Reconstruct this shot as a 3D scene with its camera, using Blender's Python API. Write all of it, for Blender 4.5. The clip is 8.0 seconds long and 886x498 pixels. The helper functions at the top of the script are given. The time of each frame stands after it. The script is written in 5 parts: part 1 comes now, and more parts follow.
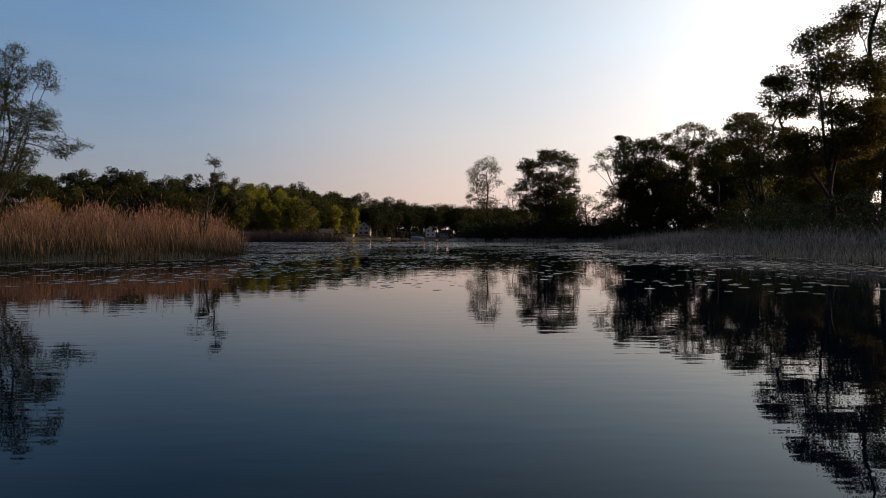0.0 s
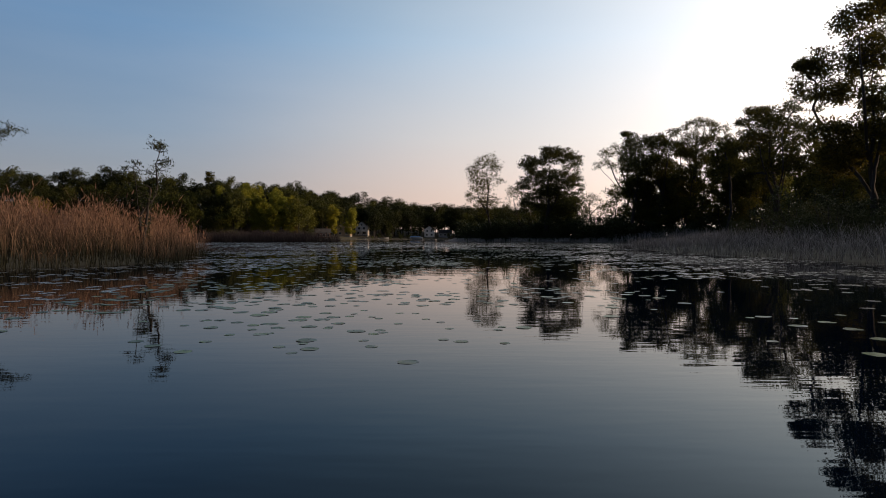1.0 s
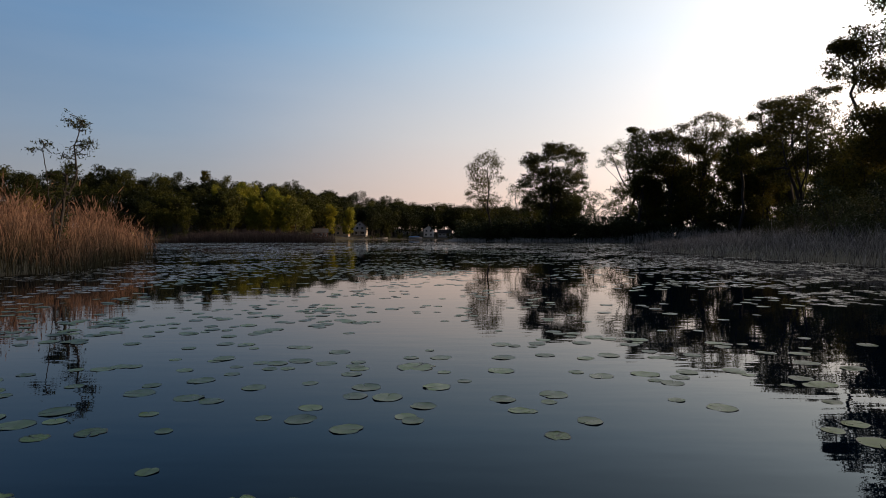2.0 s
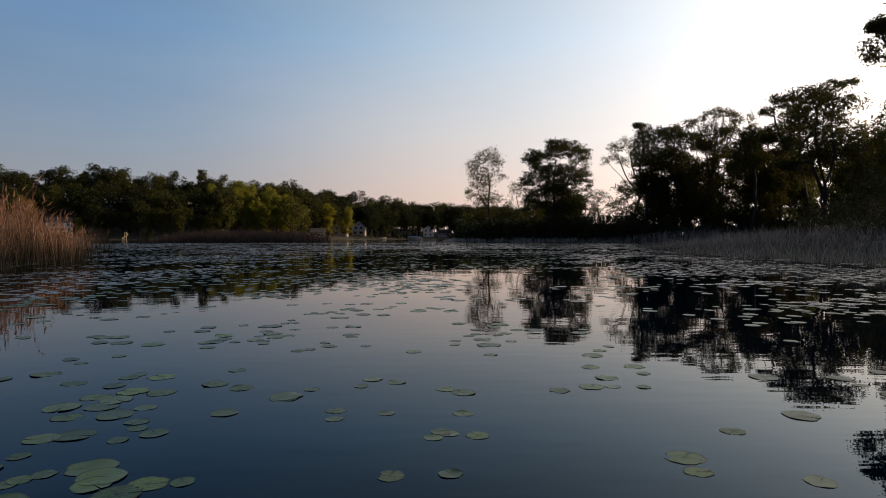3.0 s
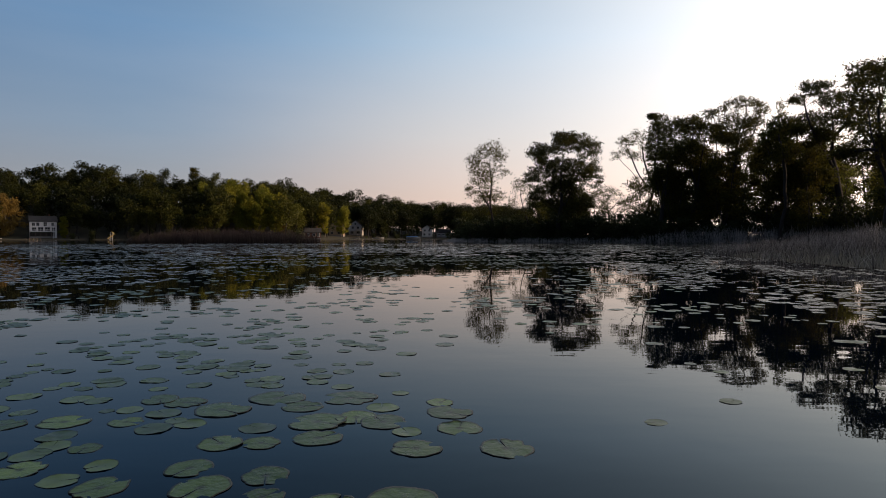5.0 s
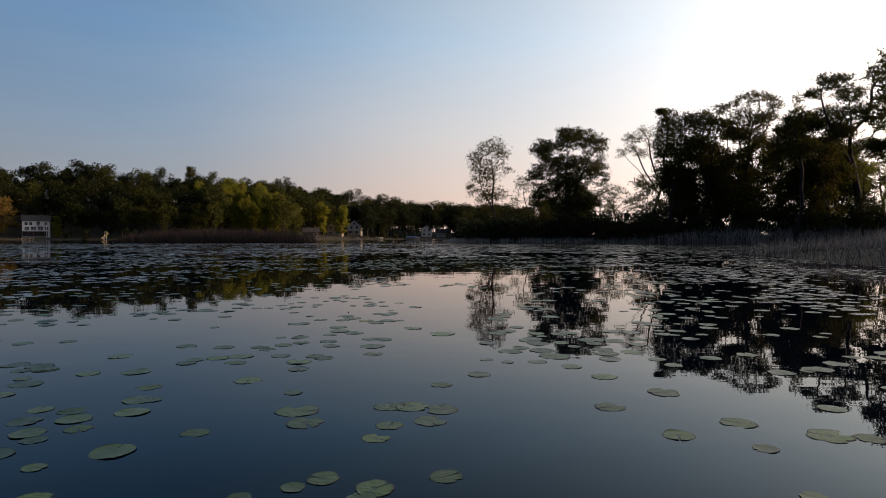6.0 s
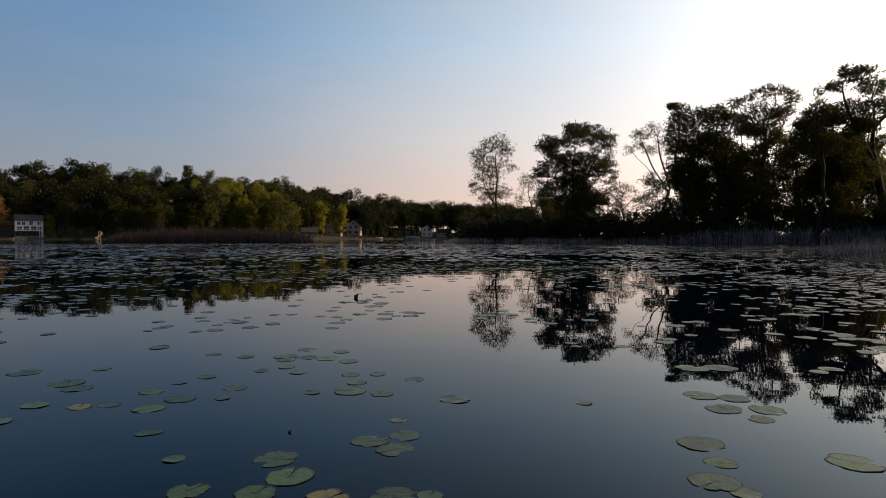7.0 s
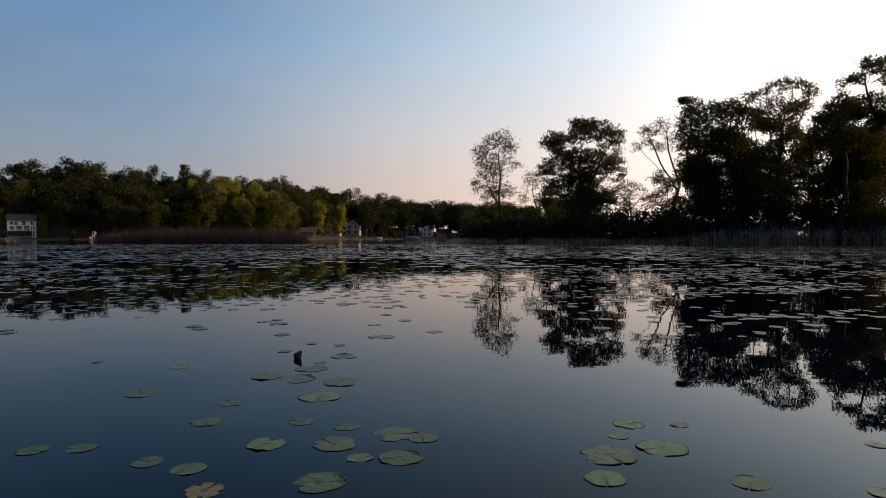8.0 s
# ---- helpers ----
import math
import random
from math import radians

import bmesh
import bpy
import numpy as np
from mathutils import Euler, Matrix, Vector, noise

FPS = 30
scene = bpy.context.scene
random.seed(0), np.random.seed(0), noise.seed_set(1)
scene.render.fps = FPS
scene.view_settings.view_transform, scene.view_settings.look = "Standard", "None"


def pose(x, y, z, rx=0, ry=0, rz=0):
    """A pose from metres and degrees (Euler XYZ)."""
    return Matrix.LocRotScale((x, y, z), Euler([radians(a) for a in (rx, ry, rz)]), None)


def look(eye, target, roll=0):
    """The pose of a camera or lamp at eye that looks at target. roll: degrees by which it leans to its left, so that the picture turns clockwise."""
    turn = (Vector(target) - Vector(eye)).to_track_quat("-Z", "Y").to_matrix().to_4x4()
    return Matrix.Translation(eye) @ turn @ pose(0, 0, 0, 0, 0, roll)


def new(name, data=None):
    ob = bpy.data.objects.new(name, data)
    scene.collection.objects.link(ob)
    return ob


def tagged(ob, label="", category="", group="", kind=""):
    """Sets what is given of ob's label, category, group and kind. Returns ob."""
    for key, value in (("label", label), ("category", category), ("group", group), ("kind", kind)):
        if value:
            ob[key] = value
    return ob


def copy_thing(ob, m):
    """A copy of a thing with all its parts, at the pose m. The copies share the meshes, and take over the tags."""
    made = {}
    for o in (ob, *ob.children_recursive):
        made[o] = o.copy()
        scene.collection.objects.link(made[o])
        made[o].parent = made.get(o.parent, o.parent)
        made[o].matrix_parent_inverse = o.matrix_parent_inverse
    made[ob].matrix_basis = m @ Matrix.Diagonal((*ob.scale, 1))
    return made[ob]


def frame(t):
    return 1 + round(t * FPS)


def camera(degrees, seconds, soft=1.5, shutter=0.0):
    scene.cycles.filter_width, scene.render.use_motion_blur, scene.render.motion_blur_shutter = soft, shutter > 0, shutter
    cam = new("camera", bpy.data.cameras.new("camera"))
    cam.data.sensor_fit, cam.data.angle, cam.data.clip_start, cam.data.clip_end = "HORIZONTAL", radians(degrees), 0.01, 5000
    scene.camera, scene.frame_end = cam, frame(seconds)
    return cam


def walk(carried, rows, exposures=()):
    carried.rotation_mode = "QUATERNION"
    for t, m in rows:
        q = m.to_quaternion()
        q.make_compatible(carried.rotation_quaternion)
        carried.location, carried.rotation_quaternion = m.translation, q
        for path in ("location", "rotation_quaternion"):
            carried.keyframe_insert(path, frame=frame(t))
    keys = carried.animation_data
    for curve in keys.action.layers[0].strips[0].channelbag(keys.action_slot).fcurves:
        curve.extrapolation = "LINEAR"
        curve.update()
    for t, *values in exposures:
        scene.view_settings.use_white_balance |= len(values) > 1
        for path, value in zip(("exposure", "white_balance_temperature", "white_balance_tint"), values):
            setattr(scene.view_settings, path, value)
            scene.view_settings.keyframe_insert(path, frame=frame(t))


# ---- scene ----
cam = camera(71.5, 8.0, soft=0.9)
METRES, EYE, TILT, LEAN, TURN = 42.0, 0.95, -1.05, 0.0, 0.0
ROWS = [
    (0.0, 0.0, 0.0, 0.0, -0.0, 0.0, 0.0),
    (0.5, 0.0017, 0.0719, 0.0024, -0.05, -0.0, -0.01),
    (1.0, 0.0048, 0.1484, 0.0045, -0.06, 0.0, -0.01),
    (1.5, 0.0082, 0.2208, 0.0076, -0.08, -0.01, 0.0),
    (3.0, 0.0183, 0.4046, 0.0098, -0.07, -0.01, 0.03),
    (3.5, 0.0222, 0.4708, 0.0119, -0.07, -0.0, 0.03),
    (4.0, 0.0236, 0.5326, 0.0145, -0.06, -0.01, 0.04),
    (4.5, 0.026, 0.5971, 0.0173, -0.08, -0.03, 0.03),
    (6.0, 0.0201, 0.7645, 0.0174, -0.15, -0.01, -0.03),
    (6.5, 0.0141, 0.8238, 0.0186, -0.16, -0.02, -0.04),
    (7.0, 0.0074, 0.8813, 0.0201, -0.18, -0.02, -0.03),
    (7.5, 0.0037, 0.9421, 0.0216, -0.17, -0.02, -0.04),
    (8.0, 0.0019, 0.998, 0.0232, -0.17, -0.02, -0.03),
]
walk(cam, [(t, pose(0, 0, EYE, TILT, LEAN, TURN) @ pose(0.84 * METRES * x, METRES * y, 0.84 * METRES * z, 90 + pitch, roll, yaw)) for t, x, y, z, yaw, pitch, roll in ROWS])

# ---- light: a low evening sun behind the wood on the right, hazy sky ----
SUN_AZ, SUN_EL = 86.0, 9.0   # degrees right of straight ahead, above the horizon
HAZE_AZ, HAZE_EL = 66.0, 12.0   # the middle of the bright haze
scene.view_settings.exposure = 0.0


def heading(az, el):
    return Vector((math.sin(radians(az)) * math.cos(radians(el)), math.cos(radians(az)) * math.cos(radians(el)), math.sin(radians(el))))


sun_way, haze_way = heading(SUN_AZ, SUN_EL), heading(HAZE_AZ, HAZE_EL)



class Nodes:
    """Short hand for building node trees."""

    def __init__(self, tree):
        self.tree = tree
        tree.nodes.clear()

    def add(self, kind, **props):
        n = self.tree.nodes.new(kind)
        for k, v in props.items():
            setattr(n, k, v)
        return n

    def link(self, a, b):
        self.tree.links.new(a, b)

    def put(self, sock, v):
        if isinstance(v, bpy.types.NodeSocket):
            self.link(v, sock)
        else:
            sock.default_value = v

    def math(self, op, a, b=0.0, clamp=False):
        n = self.add("ShaderNodeMath", operation=op, use_clamp=clamp)
        self.put(n.inputs[0], a)
        self.put(n.inputs[1], b)
        return n.outputs[0]

    def ramp(self, fac, stops, mode="LINEAR"):
        n = self.add("ShaderNodeValToRGB")
        n.color_ramp.interpolation = mode
        while len(n.color_ramp.elements) < len(stops):
            n.color_ramp.elements.new(0.5)
        for e, (p, c) in zip(n.color_ramp.elements, stops):
            e.position, e.color = p, (*c, 1)
        self.link(fac, n.inputs[0])
        return n.outputs[0]

    def mix(self, fac, a, b, blend="MIX"):
        n = self.add("ShaderNodeMix", data_type="RGBA", blend_type=blend)
        self.put(n.inputs["Factor"], fac)
        self.put(n.inputs[6], a if isinstance(a, bpy.types.NodeSocket) else (*a, 1))
        self.put(n.inputs[7], b if isinstance(b, bpy.types.NodeSocket) else (*b, 1))
        return n.outputs[2]

    def noise(self, vec, scale, detail=3.0, rough=0.55):
        n = self.add("ShaderNodeTexNoise")
        n.inputs["Scale"].default_value, n.inputs["Detail"].default_value, n.inputs["Roughness"].default_value = scale, detail, rough
        if vec is not None:
            self.link(vec, n.inputs["Vector"])
        return n.outputs["Fac"]


world = bpy.data.worlds.new("evening_sky")
scene.world = world
world.use_nodes = True
W = Nodes(world.node_tree)
way = W.add("ShaderNodeTexCoord").outputs["Generated"]
split = W.add("ShaderNodeSeparateXYZ")
W.link(way, split.inputs[0])
height = W.math("MAXIMUM", split.outputs[2], 0.0)
ahead = W.math("MAXIMUM", W.math("ADD", W.math("MULTIPLY", split.outputs[1], 0.5), 0.5), 0.0)
toward = W.add("ShaderNodeVectorMath", operation="DOT_PRODUCT")
W.link(way, toward.inputs[0])
toward.inputs[1].default_value = haze_way
near_sun = W.math("MAXIMUM", toward.outputs["Value"], 0.0)
around = W.math("ADD", W.math("MULTIPLY", toward.outputs["Value"], 0.5), 0.5)
evening = W.ramp(height, [(0.0, (0.735, 0.49, 0.395)), (0.07, (0.665, 0.51, 0.445)), (0.16, (0.55, 0.54, 0.555)), (0.30, (0.315, 0.46, 0.62)), (0.60, (0.07, 0.13, 0.21)), (1.0, (0.04, 0.07, 0.12))])
clear = W.ramp(height, [(0.0, (0.38, 0.353, 0.35)), (0.07, (0.325, 0.333, 0.355)), (0.16, (0.222, 0.312, 0.43)), (0.30, (0.132, 0.268, 0.465)), (0.60, (0.055, 0.10, 0.19)), (1.0, (0.03, 0.055, 0.10))])
haze = W.mix(W.ramp(around, [(0.48, (0, 0, 0)), (0.74, (1, 1, 1))], "EASE"), clear, evening)
cirrus = W.add("ShaderNodeMapping")
W.link(way, cirrus.inputs[0])
cirrus.inputs["Scale"].default_value = (1.0, 1.0, 5.0)
veil = W.math("MULTIPLY", W.noise(cirrus.outputs[0], 3.0, 5.0), 0.10)
haze = W.mix(veil, haze, (0.85, 0.82, 0.82))
haze = W.mix(1.0, haze, W.ramp(around, [(0.0, (0.60, 0.61, 0.66)), (0.30, (0.72, 0.73, 0.77)), (0.50, (0.97, 0.97, 0.97)), (0.6, (1, 1, 1))]), "MULTIPLY")
glow = W.mix(W.math("POWER", near_sun, 3.15), (0, 0, 0), (1.41, 1.25, 1.08))
glow_side = W.mix(W.math("POWER", near_sun, 6.0), (0, 0, 0), (0.7, 0.45, 0.24))
glow_core = W.mix(W.math("POWER", near_sun, 22.0), (0, 0, 0), (1.3, 1.1, 0.9))
haze = W.mix(1.0, haze, W.ramp(ahead, [(0.0, (0.45, 0.46, 0.52)), (0.40, (0.62, 0.63, 0.68)), (0.70, (1, 1, 1))]), "MULTIPLY")
total = W.mix(1.0, W.mix(1.0, W.mix(1.0, haze, glow, "ADD"), glow_side, "ADD"), glow_core, "ADD")
sky = W.add("ShaderNodeTexSky", sky_type="NISHITA", sun_disc=False, sun_elevation=radians(SUN_EL), sun_rotation=radians(SUN_AZ), dust_density=3.0)
total = W.mix(1.0, total, W.mix(1.0, sky.outputs[0], (0.006, 0.006, 0.006), "MULTIPLY"), "ADD")
sky_back = W.add("ShaderNodeBackground")
W.link(total, sky_back.inputs[0])
sky_back.inputs[1].default_value = 1.0
W.link(sky_back.outputs[0], W.add("ShaderNodeOutputWorld").inputs[0])

lamp = bpy.data.lights.new("sun", "SUN")
lamp.energy, lamp.angle, lamp.color = 3.2, radians(1.0), (1.0, 0.66, 0.40)
new("sun", lamp).matrix_world = look(sun_way * 300, (0, 0, 0))


# ---- materials ----
def material(name):
    m = bpy.data.materials.new(name)
    m.use_nodes = True
    return m, Nodes(m.node_tree)


def finish(n, shader):
    n.link(shader, n.add("ShaderNodeOutputMaterial").inputs[0])


def surface(name, dark, light, rough=0.8, scale=2.0, bump=0.3, bump_scale=20.0, metal=0.0, stretch=(1, 1, 1), spec=0.5):
    """A solid surface: two colours mixed by large and fine noise, with fine relief."""
    m, n = material(name)
    where = n.add("ShaderNodeMapping")
    n.link(n.add("ShaderNodeTexCoord").outputs["Object"], where.inputs[0])
    where.inputs["Scale"].default_value = stretch
    big, fine = n.noise(where.outputs[0], scale, 4.0), n.noise(where.outputs[0], bump_scale, 5.0, 0.65)
    fac = n.math("ADD", n.math("MULTIPLY", big, 0.65), n.math("MULTIPLY", fine, 0.35))
    col = n.ramp(fac, [(0.32, dark), (0.68, light)])
    b = n.add("ShaderNodeBsdfPrincipled")
    n.link(col, b.inputs["Base Color"])
    b.inputs["Roughness"].default_value, b.inputs["Metallic"].default_value = rough, metal
    b.inputs["Specular IOR Level"].default_value = spec
    rel = n.add("ShaderNodeBump")
    rel.inputs["Strength"].default_value, rel.inputs["Distance"].default_value = bump, 0.02
    n.link(fine, rel.inputs["Height"])
    n.link(rel.outputs[0], b.inputs["Normal"])
    finish(n, b.outputs[0])
    return m


def leafy(name, dark, light, through_leaf=0.35, rough=0.55, tinted=False):
    """Leaves, each its own shade, letting some light through; tinted: each plant carries its own shift towards a second
    colour, in reeds shade painted low on the blades.
    """
    m, n = material(name)
    rnd = n.add("ShaderNodeNewGeometry").outputs["Random Per Island"]
    col = n.ramp(rnd, [(0.0, dark), (1.0, light)])
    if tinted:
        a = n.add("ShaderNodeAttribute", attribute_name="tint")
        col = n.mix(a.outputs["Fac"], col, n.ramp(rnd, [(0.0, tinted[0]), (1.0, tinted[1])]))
    else:
        r = n.add("ShaderNodeObjectInfo").outputs["Random"]
        col = n.mix(n.math("MULTIPLY", r, 0.5), col, n.mix(1.0, col, (1.5, 1.15, 0.6), "MULTIPLY"))
    b = n.add("ShaderNodeBsdfPrincipled")
    n.link(col, b.inputs["Base Color"])
    b.inputs["Roughness"].default_value, b.inputs["Specular IOR Level"].default_value = rough, 0.08
    t = n.add("ShaderNodeBsdfTranslucent")
    n.link(col, t.inputs[0])
    mixed = n.add("ShaderNodeMixShader")
    mixed.inputs[0].default_value = through_leaf
    n.link(b.outputs[0], mixed.inputs[1])
    n.link(t.outputs[0], mixed.inputs[2])
    finish(n, mixed.outputs[0])
    return m


def water_material():
    m, n = material("lake_water")
    pos = n.add("ShaderNodeNewGeometry").outputs["Position"]
    small, broad = n.noise(pos, 1.5, 2.0, 0.45), n.noise(pos, 0.35, 2.0, 0.5)
    across = n.add("ShaderNodeMapping")
    n.link(pos, across.inputs[0])
    across.inputs["Scale"].default_value = (1.6, 5.5, 1.0)
    ripple = n.noise(across.outputs[0], 1.0, 2.0, 0.5)
    patch = n.ramp(n.noise(pos, 0.05, 2.0), [(0.4, (0.15, 0.15, 0.15)), (0.65, (1, 1, 1))])
    xyz = n.add("ShaderNodeSeparateXYZ")
    n.link(pos, xyz.inputs[0])
    breeze = n.math("MULTIPLY", n.math("SUBTRACT", xyz.outputs[1], 70.0), 0.02, True)
    stir = n.math("ADD", n.math("MULTIPLY", n.math("SUBTRACT", 44.0, xyz.outputs[1]), 0.03, True), 0.18)
    patch = n.math("ADD", patch, n.math("MULTIPLY", breeze, 16.0))
    h = n.math("ADD", n.math("MULTIPLY", n.math("MULTIPLY", small, 0.0024), patch), n.math("MULTIPLY", broad, 0.006))
    h = n.math("ADD", h, n.math("MULTIPLY", n.math("MULTIPLY", ripple, 0.0011), stir))
    rel = n.add("ShaderNodeBump")
    rel.inputs["Strength"].default_value, rel.inputs["Distance"].default_value = 1.0, 1.0
    n.link(h, rel.inputs["Height"])
    body = n.add("ShaderNodeBsdfDiffuse")
    body.inputs["Color"].default_value = (0.0005, 0.003, 0.008, 1)
    gloss = n.add("ShaderNodeBsdfGlossy")
    gloss.inputs["Roughness"].default_value = 0.012
    fresnel = n.add("ShaderNodeFresnel")
    fresnel.inputs["IOR"].default_value = 1.195
    n.link(n.ramp(fresnel.outputs[0], [(0.03, (0.60, 0.82, 0.98)), (0.14, (0.80, 0.93, 1.0)), (0.34, (0.98, 0.97, 0.96)), (0.6, (1.0, 0.97, 0.94))]), gloss.inputs["Color"])
    mixed = n.add("ShaderNodeMixShader")
    for sock in (gloss.inputs["Normal"], fresnel.inputs["Normal"]):
        n.link(rel.outputs[0], sock)
    n.link(fresnel.outputs[0], mixed.inputs[0])
    n.link(body.outputs[0], mixed.inputs[1])
    n.link(gloss.outputs[0], mixed.inputs[2])
    finish(n, mixed.outputs[0])
    return m


WATER = water_material()
SOIL = surface("lake_bank_soil", (0.03, 0.028, 0.018), (0.07, 0.065, 0.035), 0.95, 0.12, 0.6, 3.0)
BARK = surface("bark", (0.014, 0.012, 0.010), (0.036, 0.031, 0.026), 0.9, 1.5, 0.8, 14.0, stretch=(1, 1, 0.25))
BARK_PALE = surface("pale_bark", (0.10, 0.09, 0.075), (0.22, 0.20, 0.17), 0.85, 1.5, 0.6, 14.0, stretch=(1, 1, 0.4))
LEAF_OAK = leafy("oak_leaves", (0.022, 0.026, 0.007), (0.085, 0.080, 0.017), 0.45)
LEAF_WOOD = leafy("wood_leaves", (0.024, 0.030, 0.008), (0.095, 0.095, 0.019), 0.5)
LEAF_WILLOW = leafy("willow_leaves", (0.020, 0.030, 0.010), (0.055, 0.068, 0.024), 0.35)
LEAF_FAR = leafy("far_wood_leaves", (0.006, 0.009, 0.004), (0.031, 0.038, 0.010), 0.3, tinted=((0.12, 0.13, 0.018), (0.22, 0.215, 0.038)))
LEAF_LIME = leafy("lime_leaves", (0.13, 0.15, 0.02), (0.27, 0.272, 0.042), 0.42)
LEAF_GOLD = leafy("golden_leaves", (0.14, 0.10, 0.03), (0.25, 0.18, 0.055), 0.35)
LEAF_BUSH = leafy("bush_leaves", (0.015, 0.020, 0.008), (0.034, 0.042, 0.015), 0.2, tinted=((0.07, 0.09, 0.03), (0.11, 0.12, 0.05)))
# second colours of the reeds: dark low parts, shade put into the colour
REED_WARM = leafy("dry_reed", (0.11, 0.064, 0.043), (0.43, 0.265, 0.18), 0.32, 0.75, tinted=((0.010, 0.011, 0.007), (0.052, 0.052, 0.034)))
REED_BROWN = leafy("brown_reed", (0.06, 0.042, 0.036), (0.14, 0.10, 0.085), 0.2, 0.8, tinted=((0.03, 0.022, 0.02), (0.07, 0.055, 0.05)))
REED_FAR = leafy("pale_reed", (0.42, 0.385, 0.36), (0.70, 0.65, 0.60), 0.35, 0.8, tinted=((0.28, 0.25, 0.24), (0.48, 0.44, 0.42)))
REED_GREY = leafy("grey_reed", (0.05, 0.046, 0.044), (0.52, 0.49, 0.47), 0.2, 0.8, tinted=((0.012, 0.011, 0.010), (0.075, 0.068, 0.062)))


# ---- helpers of this scene ----
def mesh_of(name, verts, faces, mat, tint=None, smooth=False):
    """A mesh from arrays of vertices and of equally long faces (or a list of such arrays)."""
    me = bpy.data.meshes.new(name)
    groups = faces if isinstance(faces, list) else [faces]
    groups = [np.asarray(g, dtype=np.int32) for g in groups if len(g)]
    verts = np.asarray(verts, dtype=np.float32)
    loops = np.concatenate([g.ravel() for g in groups])
    sizes = np.concatenate([np.full(len(g), g.shape[1], np.int32) for g in groups])
    me.vertices.add(len(verts))
    me.vertices.foreach_set("co", verts.ravel())
    me.loops.add(len(loops))
    me.loops.foreach_set("vertex_index", loops)
    me.polygons.add(len(sizes))
    me.polygons.foreach_set("loop_start", np.concatenate([[0], np.cumsum(sizes)[:-1]]).astype(np.int32))
    if tint is not None:
        a = me.attributes.new("tint", "FLOAT", "POINT")
        a.data.foreach_set("value", np.asarray(tint, dtype=np.float32))
    me.update(calc_edges=True)
    if smooth:
        me.polygons.foreach_set("use_smooth", np.ones(len(sizes), dtype=bool))
    me.materials.append(mat)
    return me


def part(name, bm, mat, parent, label=""):
    """One bmesh (or ready mesh) as one mesh object under a thing or a part."""
    if isinstance(bm, bmesh.types.BMesh):
        me = bpy.data.meshes.new(name)
        bm.to_mesh(me)
        bm.free()
        me.materials.append(mat)
    else:
        me = bm
    ob = new(name, me)
    ob.parent = parent
    return tagged(ob, label)


def thing(name, m, label, category, group="", kind=""):
    ob = new(name)
    ob.matrix_world = m
    ob.empty_display_size = 0.2
    return tagged(ob, label, category, group, kind)


def smooth01(a, b, v):
    t = np.clip((v - a) / (b - a), 0, 1)
    return t * t * (3 - 2 * t)


# ---- the lake and its ground ----
LAKE = [(-46, -70), (-42, 5), (-32, 20), (-21, 24), (-14, 25.5), (-11.4, 29), (-11.4, 33), (-13.4, 38), (-17, 46), (-20.5, 53), (-31, 58), (-37, 64), (-44, 78), (-80, 110), (-150, 190), (-200, 268),
        (-170, 287), (-120, 290), (-95, 296), (-66, 312), (-40, 370), (-15, 418), (30, 436), (60, 400), (40, 290), (14, 225), (3, 190), (4.5, 173), (23, 158), (40, 146), (53, 137), (67, 127),
        (63, 108), (44, 90), (29, 75), (18.2, 66.5), (16, 52), (17, 32), (20, 10), (30, -70)]
SHORE = np.array(LAKE, dtype=float)


def shore_distance(x, y):
    """Metres from the waterline: positive on land, negative on the lake."""
    x, y = np.asarray(x, float), np.asarray(y, float)
    best, inside = np.full(x.shape, 1e9), np.zeros(x.shape, bool)
    for (ax, ay), (bx, by) in zip(SHORE, np.roll(SHORE, -1, 0)):
        dx, dy = bx - ax, by - ay
        t = np.clip(((x - ax) * dx + (y - ay) * dy) / (dx * dx + dy * dy), 0, 1)
        best = np.minimum(best, np.hypot(x - ax - t * dx, y - ay - t * dy))
        cross = ((ay > y) != (by > y)) & (x < ax + (y - ay) / (by - ay + 1e-12) * dx)
        inside ^= cross
    return np.where(inside, -best, best)


def ground_height(x, y):
    """The bank rises half a metre; a wooded hill stands behind the far shore."""
    x, y = np.asarray(x, float), np.asarray(y, float)
    d = shore_distance(x, y)
    hill = (3.5 + 17 * smooth01(25, -170, x)) * smooth01(8, 95, d) * smooth01(190, 300, y) * smooth01(140, 20, x)
    land = 0.55 * (1 - np.exp(-np.maximum(d, 0) / 3.5)) + 0.5 * smooth01(4, 25, d) + hill
    return np.where(d > 0, land, -np.minimum(1.6, 0.12 * -d) - 0.03)


def ground_mesh():
    def spaced(lo, hi, fine, near_lo, near_hi):
        mid = np.arange(near_lo, near_hi + fine, fine)
        out_hi = near_hi + (hi - near_hi) * np.linspace(0, 1, 26)[1:] ** 2.2
        out_lo = near_lo - (near_lo - lo) * np.linspace(0, 1, 26)[1:] ** 2.2
        return np.concatenate([out_lo[::-1], mid, out_hi])
    xs, ys = spaced(-2600, 2600, 4.0, -260, 130), spaced(-2600, 2600, 4.0, -60, 480)
    X, Y = np.meshgrid(xs, ys)
    Z = ground_height(X, Y)
    idx = np.arange(X.size).reshape(X.shape)
    faces = np.stack([idx[:-1, :-1], idx[:-1, 1:], idx[1:, 1:], idx[1:, :-1]], -1).reshape(-1, 4)
    return mesh_of("ground", np.stack([X, Y, Z], -1).reshape(-1, 3), faces, SOIL, smooth=True)


tagged(new("ground", ground_mesh()), "dark soil and leaf litter on the lake's low wooded banks", "ground", kind="structure")


